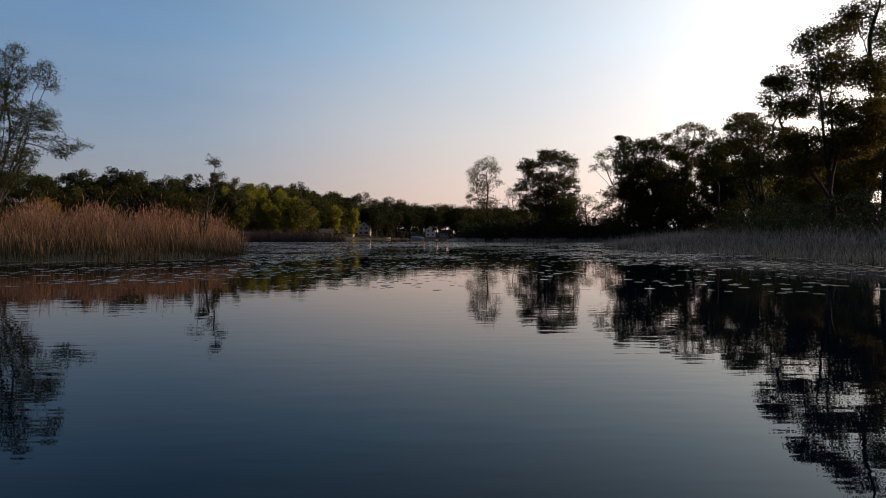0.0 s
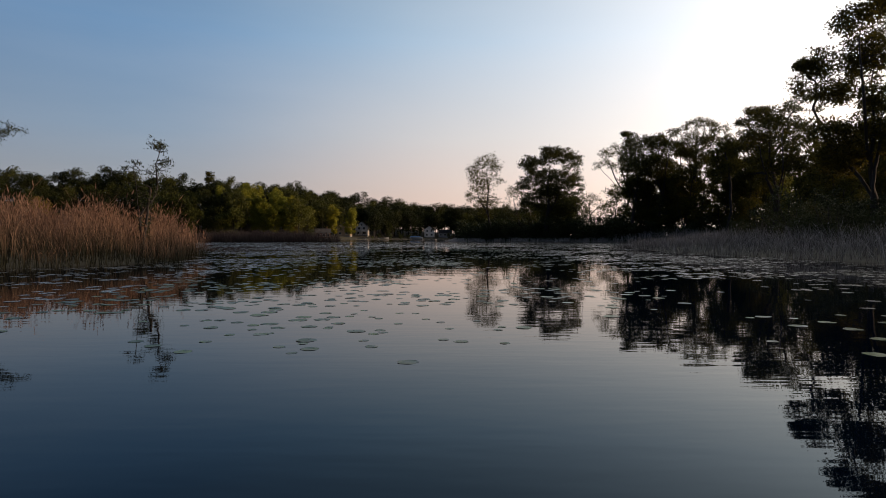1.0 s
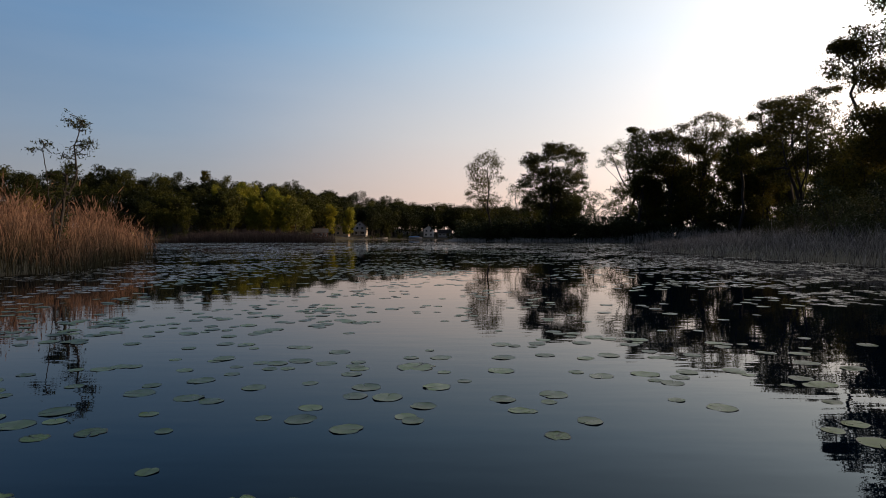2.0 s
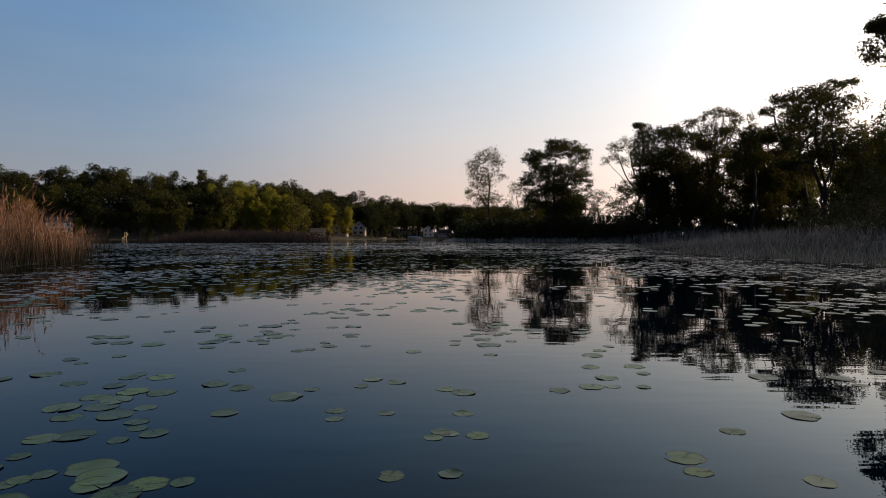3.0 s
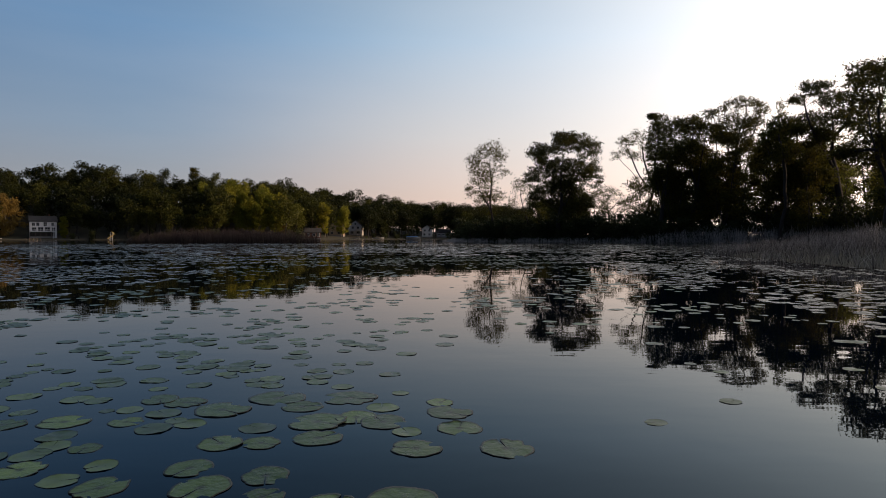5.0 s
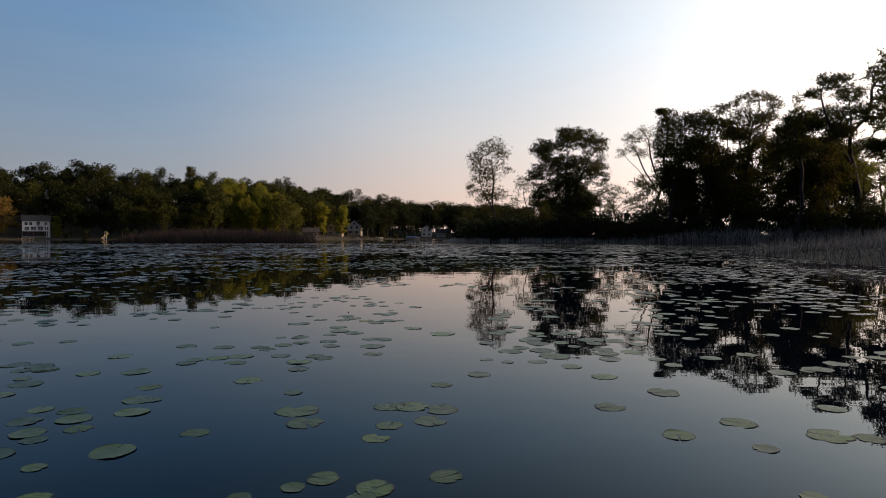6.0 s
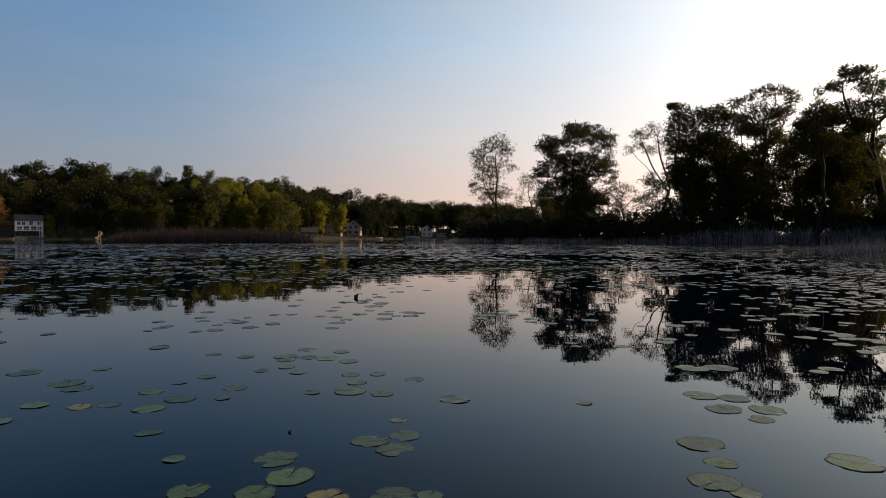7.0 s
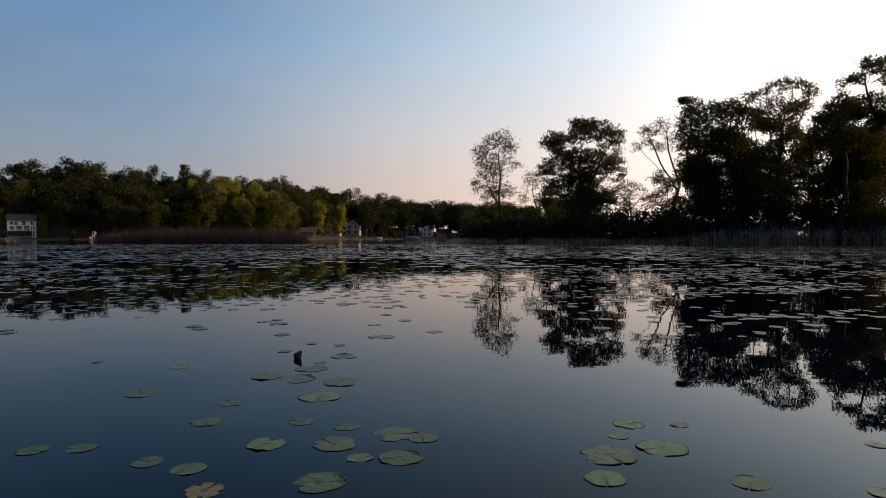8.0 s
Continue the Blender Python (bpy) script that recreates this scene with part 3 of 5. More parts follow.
tree_thing("oak_tree", crown_tree(43, [(-0.7, 17.1, 2.3, 1.4), (1.0, 15.3, 2.5, 1.4), (-2.1, 14.1, 2.1, 2.1), (1.4, 11.3, 2.7, 2.7), (-1.4, 9.8, 2.3, 2.7)], 5.0, 0.34, 2600, 15, 0.135, 0.42), upright(43.2, 86, -30), "leafy oak at the edge of the wood", BARK, LEAF_OAK, "bank oaks")

# willows by the reeds on the left
tree_thing("willow_tree", crown_tree(51, [(1.9, 11.5, 1.2, 1.7), (3.5, 10.9, 0.9, 1.2), (0.1, 11.9, 1.7, 2.2), (2.8, 7.8, 1.5, 1.4), (4.7, 6.9, 1.1, 0.7), (1.6, 5.4, 1.4, 1.4), (-0.5, 7.8, 1.8, 2.2), (1.2, 9.4, 1.5, 1.4)], 1.2, 0.12, 5200, 17, 0.062, 0.17, step=0.24, stems=4, drift=0.3, slim=0.35), upright(-28.0, 37, 37), "many-stemmed willow with thin spring leaves behind the reeds", BARK, LEAF_WILLOW, "willows")
tree_thing("willow_sapling", crown_tree(52, [(0.6, 5.2, 0.5, 0.3), (0.8, 4.4, 0.4, 0.4), (0.3, 4.0, 0.3, 0.3), (-0.4, 4.2, 0.3, 0.3), (0.1, 2.8, 0.5, 0.6), (-0.1, 1.5, 0.4, 0.7)], 1.4, 0.085, 420, 7, 0.05, 0.12, step=0.14, slim=0.4), stand(-13.05, 33.6, 25, 1.0, 0.3), "thin young willow rising out of the reeds", BARK, LEAF_WILLOW, "willows")

# the wooded hill across the lake
HOMES = [(-176, 300, 12), (-64, 338, 5.5), (-59.7, 382, 4.5), (-52, 407, 6.5), (-9, 442, 5), (1, 446, 4.5), (-187, 298, 8), (-165, 298, 4), (-92, 332, 15), (-57, 352, 6)]


def clear_of_houses(x, y):
    """False on and just in front of the plots by the shore."""
    ok = np.ones(np.shape(x), bool)
    for hx, hy, r in HOMES:
        ok &= ~((np.abs(x - hx * y / hy) < r) & (y < hy + r))
    return ok


rng = np.random.default_rng(7)


def billow_shape(seed, tall, wide, lumps=38, leaves=50, leaf=0.38):
    """A tree seen from afar: short trunk, a few limbs, and a domed crown of many leafy billows."""
    r = np.random.default_rng(seed)
    trunk = grow(r, np.zeros((1, 3)), np.array([[0, 0, 1.0]]), np.array([tall * 0.7]), 5, 0.06, 0.05)
    p, d, t = spawn(r, trunk, 9, 0.3, 1.0, (70, 40), 12)
    wood = [tubes(trunk, np.array([0.25]), 0.3, 4), tubes(grow(r, p, d, r.uniform(0.4, 0.7, 9) * wide, 3, 0.15, 0.05), np.full(9, 0.09), 0.3, 3)]
    way = unit(r.normal(size=(lumps, 3)) + np.array([0, 0, 0.35]))
    mid = np.array([0, 0, tall * 0.52])
    centre = mid + way * np.array([wide, wide, tall * 0.44]) * r.uniform(0.45, 0.95, (lumps, 1)) * 0.88
    size = wide * r.uniform(0.24, 0.40, lumps)
    off = unit(r.normal(size=(lumps, leaves, 3)) + np.array([0, 0, 0.25])) * (r.random((lumps, leaves, 1)) ** 0.4) * size[:, None, None]
    spots = (centre[:, None, :] + off * np.array([1, 1, 0.8])).reshape(-1, 3)
    return join(wood), leaf_blades(r, spots, leaf)


FAR = [billow_shape(60 + i, t, w) for i, (t, w) in enumerate([(21, 6.6), (23, 7.0), (18, 6.4), (20, 5.6), (14.5, 5.6)])]


def joined(name, shapes, places, mats, label, category):
    """Many plants as one: wood and leaves in two parts of one thing of kind stuff."""
    ob = thing(name, Matrix.Identity(4), label, category, kind="stuff")
    for j, (pname, mat) in enumerate((("trunk", mats[0]), ("crown", mats[1]))):
        pieces, tints = [], []
        for k, x, y, z, turn, size, tint in places:
            v, f = shapes[k][j]
            c, s = math.cos(turn), math.sin(turn)
            v = np.stack([v[:, 0] * c - v[:, 1] * s, v[:, 0] * s + v[:, 1] * c, v[:, 2]], -1) * size + np.array([x, y, z])
            pieces.append((v, f))
            tints.append(np.full(len(v), tint))
        v, f = join(pieces)
        tagged(part(pname, mesh_of(pname, v, f, mat, np.concatenate(tints)), None, ob), kind="stuff")
    return ob


def scatter(rng, box, gap, keep, tries):
    """Random places at least gap apart, where keep(x, y) holds."""
    x, y = rng.uniform(box[0], box[1], tries), rng.uniform(box[2], box[3], tries)
    ok = keep(x, y)
    cells, out = {}, []
    for a, b in zip(x[ok], y[ok]):
        c = (int(a // gap), int(b // gap))
        if all((a - p) ** 2 + (b - q) ** 2 > gap * gap for i in (-1, 0, 1) for j in (-1, 0, 1) for p, q in cells.get((c[0] + i, c[1] + j), ())):
            cells.setdefault(c, []).append((a, b))
            out.append((a, b))
    return out


spots = scatter(rng, (-330, 60, 270, 520), 6.7, lambda x, y: (shore_distance(x, y) > 5) & (shore_distance(x, y) < 82) & (y > 268) & clear_of_houses(x, y), 9000)
places = []
for x, y in spots:
    d = float(shore_distance(x, y))
    warm = 0.32 * float(smooth01(-125, -100, x) * smooth01(-55, -75, x) * smooth01(30, 8, d)) + float(rng.random() ** 3) * 0.3
    places.append((int(rng.integers(0, 5)), x, y, float(ground_height(x, y)) - 0.2, float(rng.uniform(0, 6.28)), float(rng.uniform(0.88, 1.12)) * (0.85 if d < 15 else 1.03) * (1 + 0.12 * float(smooth01(-130, -80, x))), min(1.0, warm)))
# trees added out of view to keep the low sun off the lower reeds
shade_places = [(4, 51 + rng.uniform(-4, 4), 2 + i * 2.4, 0.4, rng.uniform(0, 6.28), rng.uniform(0.72, 0.86), 0.0) for i in range(22)]
joined("bank_wood", FAR, shade_places, (BARK, LEAF_FAR), "unseen low wood added on the near bank to shade the reeds", "woods")
joined("far_wood", FAR, places, (BARK, LEAF_FAR), "mixed spring wood covering the hill across the lake", "woods")

# ---- the far shore: houses, boats, docks ----
SIDING = surface("pale_siding", (0.70, 0.68, 0.67), (0.82, 0.80, 0.78), 0.7, 0.6, 0.3, 3.0, stretch=(0.2, 0.2, 6))
SIDING_TAN = surface("tan_siding", (0.30, 0.22, 0.15), (0.42, 0.32, 0.22), 0.75, 0.6, 0.3, 3.0, stretch=(0.2, 0.2, 6))
SIDING_RED = surface("red_brown_boards", (0.12, 0.055, 0.035), (0.19, 0.085, 0.055), 0.75, 0.6, 0.3, 3.0, stretch=(6, 6, 0.3))
SIDING_GREY = surface("grey_siding", (0.20, 0.21, 0.22), (0.30, 0.30, 0.31), 0.75, 0.6, 0.3, 3.0, stretch=(0.2, 0.2, 6))
DECK_SHADE = surface("deck_shade", (0.03, 0.028, 0.025), (0.06, 0.055, 0.05), 0.85, 0.6, 0.3, 3.0)
SHINGLE = surface("dark_shingles", (0.035, 0.033, 0.034), (0.075, 0.07, 0.07), 0.9, 0.8, 0.6, 5.0)
PAINT = surface("white_paint", (0.72, 0.72, 0.71), (0.82, 0.82, 0.81), 0.5, 1.0, 0.1, 12.0)
TIMBER = surface("weathered_timber", (0.12, 0.10, 0.08), (0.26, 0.22, 0.18), 0.85, 1.0, 0.4, 9.0, stretch=(0.3, 3, 3))
YELLOW = surface("yellow_plastic", (0.42, 0.32, 0.12), (0.52, 0.42, 0.18), 0.4, 1.0, 0.05, 8.0)
HULL = surface("white_hull", (0.30, 0.30, 0.31), (0.42, 0.42, 0.42), 0.35, 1.0, 0.05, 8.0)
BLUE = surface("blue_tarpaulin", (0.06, 0.14, 0.30), (0.12, 0.24, 0.44), 0.6, 2.0, 0.4, 6.0)
LAWN = surface("lawn", (0.05, 0.075, 0.018), (0.10, 0.13, 0.035), 0.95, 0.3, 0.5, 4.0)


def pane_material():
    m, n = material("window_glass")
    b = n.add("ShaderNodeBsdfPrincipled")
    b.inputs["Base Color"].default_value = (0.02, 0.025, 0.03, 1)
    b.inputs["Roughness"].default_value = 0.06
    finish(n, b.outputs[0])
    return m


PANE = pane_material()


def block(*boxes, bevel=0.02):
    """A bmesh of bevelled boxes, each (x0, x1, y0, y1, z0, z1)."""
    bm = bmesh.new()
    for x0, x1, y0, y1, z0, z1 in boxes:
        made = bmesh.ops.create_cube(bm, size=1)["verts"]
        for v in made:
            v.co = Vector(((x0 + x1) / 2 + v.co.x * (x1 - x0), (y0 + y1) / 2 + v.co.y * (y1 - y0), (z0 + z1) / 2 + v.co.z * (z1 - z0)))
    if bevel:
        bmesh.ops.bevel(bm, geom=list(bm.edges), offset=bevel, segments=1, affect="EDGES")
    return bm


def prism(profile, axis, lo, hi):
    """An extruded polygon: profile (a, z) across, from lo to hi along axis 'x' or 'y'."""
    bm = bmesh.new()
    put = (lambda a, z, k: (k, a, z)) if axis == "x" else (lambda a, z, k: (a, k, z))
    ends = [[bm.verts.new(put(a, z, k)) for a, z in profile] for k in (lo, hi)]
    bm.faces.new(ends[0])
    bm.faces.new(ends[1][::-1])
    n = len(profile)
    for i in range(n):
        bm.faces.new((ends[0][i], ends[0][(i + 1) % n], ends[1][(i + 1) % n], ends[1][i]))
    bmesh.ops.recalc_face_normals(bm, faces=bm.faces)
    return bm


def add_window(home, x, y, z, w, h):
    """A window in the lake-facing wall: frame proud of the wall, pane, sill, middle bar."""
    win = part("window", block((x - w / 2 - 0.08, x + w / 2 + 0.08, y - 0.06, y + 0.02, z - 0.08, z + h + 0.08), bevel=0.015), PAINT, home)
    part("pane", block((x - w / 2, x - 0.03, y - 0.075, y - 0.055, z, z + h), (x + 0.03, x + w / 2, y - 0.075, y - 0.055, z, z + h), bevel=0), PANE, win, "dark window glass")
    part("sill", block((x - w / 2 - 0.12, x + w / 2 + 0.12, y - 0.14, y + 0.01, z - 0.14, z - 0.085), bevel=0.01), PAINT, win)


def house(x, y, wide, deep, floors, label, wall_mat, gable_front=False, storey=2.75, roof_rise=2.6, windows=(), deck=None, turn=0.0, size=1.0):
    z = float(ground_height(x, y)) - 0.1
    home = thing("house", pose(x, y, z, 0, 0, turn) @ Matrix.Scale(size, 4), label, "house", "houses on the far shore")
    top = 0.4 + floors * storey
    w, d = wide / 2, deep / 2
    part("foundation", block((-w - 0.05, w + 0.05, -d - 0.05, d + 0.05, -0.8, 0.4)), SIDING_GREY, home, "grey concrete foundation")
    t = 0.24
    if gable_front:
        part("wall", prism([(-w, 0.4), (w, 0.4), (w, top), (0, top + roof_rise), (-w, top)], "y", -d, d), wall_mat, home)
        for s in (-1, 1):
            run = [(0, top + roof_rise + t), (s * (w + 0.5), top - 0.5 * roof_rise / w + t), (s * (w + 0.5), top - 0.5 * roof_rise / w), (0, top + roof_rise)]
            part("roof", prism(run, "y", -d - 0.5, d + 0.5), SHINGLE, home, "dark shingled roof slope")
    else:
        part("wall", prism([(-d, 0.4), (d, 0.4), (d, top), (0, top + roof_rise), (-d, top)], "x", -w, w), wall_mat, home)
        for s in (-1, 1):
            run = [(0, top + roof_rise + t), (s * (d + 0.5), top - 0.5 * roof_rise / d + t), (s * (d + 0.5), top - 0.5 * roof_rise / d), (0, top + roof_rise)]
            part("roof", prism(run, "x", -w - 0.4, w + 0.4), SHINGLE, home, "dark shingled roof slope")
    part("chimney", block((w * 0.4, w * 0.4 + 0.7, 0.2, 0.9, top, top + roof_rise + 1.0)), SIDING_RED, home, "brick chimney")
    for wx, wz, ww, wh in windows:
        add_window(home, wx, -d, wz, ww, wh)
    if deck:
        z1, reach = deck
        part("deck", block((-w, w, -d - reach, -d - 0.01, z1 - 0.28, z1)), PAINT, home, "white-edged deck on posts")
        n = 6
        for i in range(n):
            px = -w + 0.15 + (wide - 0.3) * i / (n - 1)
            part("post", block((px - 0.09, px + 0.09, -d - reach + 0.05, -d - reach + 0.23, -0.6, z1 - 0.28)), PAINT if i == n - 1 else TIMBER, home)
            part("rail_post", block((px - 0.05, px + 0.05, -d - reach + 0.04, -d - reach + 0.14, z1, z1 + 1.0)), PAINT, home)
        part("railing", block((-w, w, -d - reach + 0.05, -d - reach + 0.12, z1 + 0.95, z1 + 1.04), (-w, w, -d - reach + 0.06, -d - reach + 0.11, z1 + 0.12, z1 + 0.2)), PAINT, home, "white deck railing")
        for i in range(48):
            px = -w + 0.2 + (wide - 0.4) * i / 47
            part("baluster", block((px - 0.02, px + 0.02, -d - reach + 0.07, -d - reach + 0.10, z1 + 0.2, z1 + 0.95), bevel=0), PAINT, home)
    return home


white = house(-176, 301, 12.3, 8.5, 3, "pale lakeside house with a raised deck and dark roof", SIDING, False, 2.75, 2.7,
              [(-4.4, 6.2, 1.3, 1.6), (-2.4, 6.2, 1.3, 1.6), (0.9, 6.1, 1.5, 2.0), (4.3, 6.2, 1.2, 1.7), (-4.1, 3.5, 1.9, 1.8), (-1.2, 3.5, 2.2, 1.9), (1.9, 3.5, 2.2, 1.9), (4.6, 3.6, 1.4, 1.7)], (3.3, 2.6), 34, 0.82)
# near-black sheet over the lower storey paints the shade beneath the deck
part("lower_wall", block((-6.0, 6.0, -4.33, -4.253, 0.45, 3.0)), DECK_SHADE, white, "thin dark sheet standing in for the shade under the deck")
part("balcony", block((-0.9, 3.9, -5.5, -4.24, 5.75, 5.95)), PAINT, white, "small white upper balcony")
part("balcony_railing", block((-0.9, 3.9, -5.48, -5.42, 6.75, 6.83), (-0.9, -0.82, -5.48, -5.42, 5.95, 6.75), (3.82, 3.9, -5.48, -5.42, 5.95, 6.75), (1.45, 1.53, -5.48, -5.42, 5.95, 6.75)), PAINT, white)
part("side_panel", block((5.0, 6.15, -6.9, -6.75, -0.6, 3.0)), PAINT, white, "pale boarded panel under the deck")
house(-64, 338, 7.5, 7, 1, "low red-brown cottage among shoreline trees", SIDING_RED, False, 2.8, 2.0, [(-2.2, 1.3, 1.2, 1.3), (0.4, 1.3, 1.4, 1.3), (2.6, 1.1, 1.0, 1.6)], None, 11)
house(-59.7, 384, 8, 8, 2, "tan lakeside house with a front gable", SIDING_TAN, True, 2.7, 2.6, [(-2.2, 1.2, 1.3, 1.3), (1.8, 1.2, 1.5, 1.3), (-1.8, 4.0, 1.2, 1.3), (1.8, 4.0, 1.2, 1.3)])
house(-52, 408, 8, 8, 2, "white gabled house above a sloping lawn", SIDING, True, 2.8, 3.2, [(-2.2, 1.2, 1.3, 1.4), (1.8, 1.2, 1.7, 1.4), (-1.6, 4.1, 1.2, 1.4), (1.6, 4.1, 1.2, 1.4), (0, 6.6, 0.9, 1.0)], (3.1, 2.0))
house(-9, 444, 7, 7, 2, "small white house under tall trees", SIDING, True, 2.6, 2.4, [(-1.8, 1.2, 1.2, 1.3), (1.6, 1.2, 1.2, 1.3), (-1.5, 3.9, 1.1, 1.2), (1.5, 3.9, 1.1, 1.2)])
house(2, 448, 9, 7, 1, "grey low house under tall trees", SIDING_GREY, False, 2.8, 2.2, [(-3, 1.3, 1.3, 1.2), (0, 1.3, 1.6, 1.2), (3, 1.1, 1.1, 1.6)])


def boat(x, y, turn, hull_mat, label, z=0.0, cover=None, size=1.0):
    """A small open boat: lofted hull with a pointed bow, gunwale, benches."""
    b = thing("boat", pose(x, y, z, 0, 0, turn) @ Matrix.Scale(size, 4), label, "boat", "boats")
    v, n, k = [], 9, 7
    for i in range(n):
        s = i / (n - 1)
        half = 0.85 * (1 - max(0, (s - 0.45) / 0.55) ** 2.2) + 0.02
        for j in range(k):
            a = math.pi * (j / (k - 1)) - math.pi / 2
            v.append((s * 4.6 - 2.3, half * math.sin(a), 0.62 + 0.18 * s * s - (0.62 + 0.1 * s * s) * math.cos(a) ** 0.7 if abs(a) < 1.57 else 0.62 + 0.18 * s * s))
    f = [(i * k + j, i * k + j + 1, (i + 1) * k + j + 1, (i + 1) * k + j) for i in range(n - 1) for j in range(k - 1)]
    me = mesh_of("hull", np.array(v), [np.array(f), np.array([list(range(k))])], hull_mat, smooth=True)
    part("hull", me, None, b)
    for bx in (-1.4, 0.0, 1.0):
        part("bench", block((bx - 0.14, bx + 0.14, -0.66, 0.66, 0.42, 0.47), bevel=0.01), TIMBER, b)
    if cover:
        part("cover", prism([(-0.95, 0.70), (0.95, 0.70), (0.5, 1.05), (-0.5, 1.05)], "x", -2.2, 1.4), cover, b, "blue boat cover")
    return b


boat(-186, 285.5, 20, HULL, "white rowing boat drawn up by the shore", 0.05)
boat(-47.5, 369, -15, HULL, "white motorboat moored at the lawn", 0.0, None, 1.3)
boat(-36, 384, 5, HULL, "white boat lying at the far shore", 0.0, None, 1.5)
boat(-17, 413, 0, HULL, "boat under a blue cover at the far shore", 0.0, BLUE, 1.9)


def dock(x, y, turn, long, wide, label):
    d = thing("dock", pose(x, y, 0, 0, 0, turn), label, "dock", "docks")
    n = int(long / 0.3)
    for i in range(n):
        part("plank", block((-wide / 2, wide / 2, i * 0.3, i * 0.3 + 0.27, 0.42, 0.47), bevel=0), TIMBER, d)
    for i in range(int(long / 2.5) + 1):
        for s in (-1, 1):
            part("post", block((s * (wide / 2 - 0.1) - 0.07, s * (wide / 2 - 0.1) + 0.07, i * 2.4, i * 2.4 + 0.14, -1.0, 0.9), bevel=0.01), TIMBER, d)
    return d


dock(-62, 311, 100, 11, 1.8, "weathered wooden dock on posts by the reeds")
dock(-168, 286, 180, 9, 1.6, "low wooden dock before the pale house")


def slide(x, y):
    """A curving water slide: half-round chute on posts with a ladder."""
    z = max(0.0, float(ground_height(x, y)))
    sl = thing("water_slide", pose(x, y, z, 0, 0, 20) @ Matrix.Scale(0.85, 4), "curving pale yellow water slide by the shore", "slide")
    v, n, k = [], 22, 6
    for i in range(n):
        s = i / (n - 1)
        cx, cy, cz = 1.1 * math.sin(s * 5.2), -2.6 * s, 0.35 + 3.6 * (1 - s) ** 1.2
        tx, ty = 1.1 * 5.2 * math.cos(s * 5.2), -2.6
        ln = math.hypot(tx, ty)
        sx, sy = -ty / ln, tx / ln
        for j in range(k):
            a = math.pi * j / (k - 1)
            v.append((cx + sx * 0.42 * math.cos(a), cy + sy * 0.42 * math.cos(a), cz + 0.42 - 0.42 * math.sin(a)))
    f = [(i * k + j, i * k + j + 1, (i + 1) * k + j + 1, (i + 1) * k + j) for i in range(n - 1) for j in range(k - 1)]
    part("chute", mesh_of("chute", np.array(v), np.array(f), YELLOW, smooth=True), None, sl)
    for px, py, h in ((-0.5, 0.2, 4.0), (0.5, 0.2, 4.0), (0.6, -1.0, 2.0), (-0.6, -1.6, 1.2)):
        part("post", block((px - 0.05, px + 0.05, py - 0.05, py + 0.05, -0.8, h), bevel=0.01), PAINT, sl)
    for i in range(8):
        part("rung", block((-0.5, 0.5, 0.17, 0.23, 0.4 + i * 0.45, 0.46 + i * 0.45), bevel=0), PAINT, sl)


slide(-139, 288.5)


def pole(x, y, tall, label):
    z = float(ground_height(x, y))
    p = thing("pole", pose(x, y, z), label, "pole")
    bm = bmesh.new()
    bmesh.ops.create_cone(bm, cap_ends=True, segments=8, radius1=0.12, radius2=0.07, depth=tall + 0.6, matrix=Matrix.Translation((0, 0, tall / 2 - 0.3)))
    part("shaft", bm, PAINT, p)
    part("cross_arm", block((-0.5, 0.5, -0.05, 0.05, tall - 0.4, tall - 0.28)), PAINT, p)


pole(-169, 297, 7.5, "thin pale pole beside the house")

# trees that stand out on the far shore
tree_thing("willow_tree", tree_shape(71, 18.0, 7.0, 0.08, 0.35, 34, 6, 5, 10, 0.36, 0.6, 0.74, rise=-0.05, slim=0.4, fine=1), stand(-190, 297, 0), "golden weeping willow beside the pale house", BARK_PALE, LEAF_GOLD, "far shore trees")
tree_thing("tree", tree_shape(72, 9.5, 1.9, 0.05, 0.12, 26, 5, 4, 10, 0.24, 0.3, 0.92, fine=0), stand(-165.5, 299, 0), "narrow pale green tree beside the house", BARK_PALE, LEAF_LIME, "far shore trees")
lime = tree_thing("tree", tree_shape(73, 22.0, 5.2, 0.22, 0.22, 34, 6, 4, 9, 0.34, 0.55, 0.80, fine=1), stand(-101, 334, 0), "bright yellow-green tree with pale trunk by the shore", BARK_PALE, LEAF_LIME, "far shore trees")
for i, (x, y, size) in enumerate([(-94, 331, 0.92), (-88, 333, 1.0), (-82.5, 330, 0.95), (-108, 333, 0.9), (-116, 338, 0.95), (-60, 350, 0.84), (-53.5, 360, 0.8), (-97, 322, 0.72), (-90.5, 321, 0.8), (-84, 319, 0.76), (-104, 326, 0.84), (-79, 322, 0.8), (-110, 344, 1.02), (-99, 343, 1.08), (-87, 343, 1.1)]):
    copy_thing(lime, stand(x, y, 50 + i * 77, size))
tree_thing("tree", tree_shape(74, 20.5, 4.0, 0.12, 0.22, 30, 6, 4, 9, 0.34, 0.55, 0.82, fine=1), stand(-77.5, 331, 0), "orange-brown tree in young leaf by the shore", BARK_PALE, LEAF_GOLD, "far shore trees")
tall = tree_thing("tree", tree_shape(75, 24.0, 5.0, 0.35, 0.28, 26, 6, 4, 7, 0.34, 0.5, 0.84, fine=1), stand(-146, 392, 0, 0.92), "tall tree standing out above the hill wood", BARK, LEAF_WOOD, "far shore trees")
copy_thing(tall, stand(-198, 360, 90, 0.85))
copy_thing(tall, stand(-122, 392, 190, 0.8))

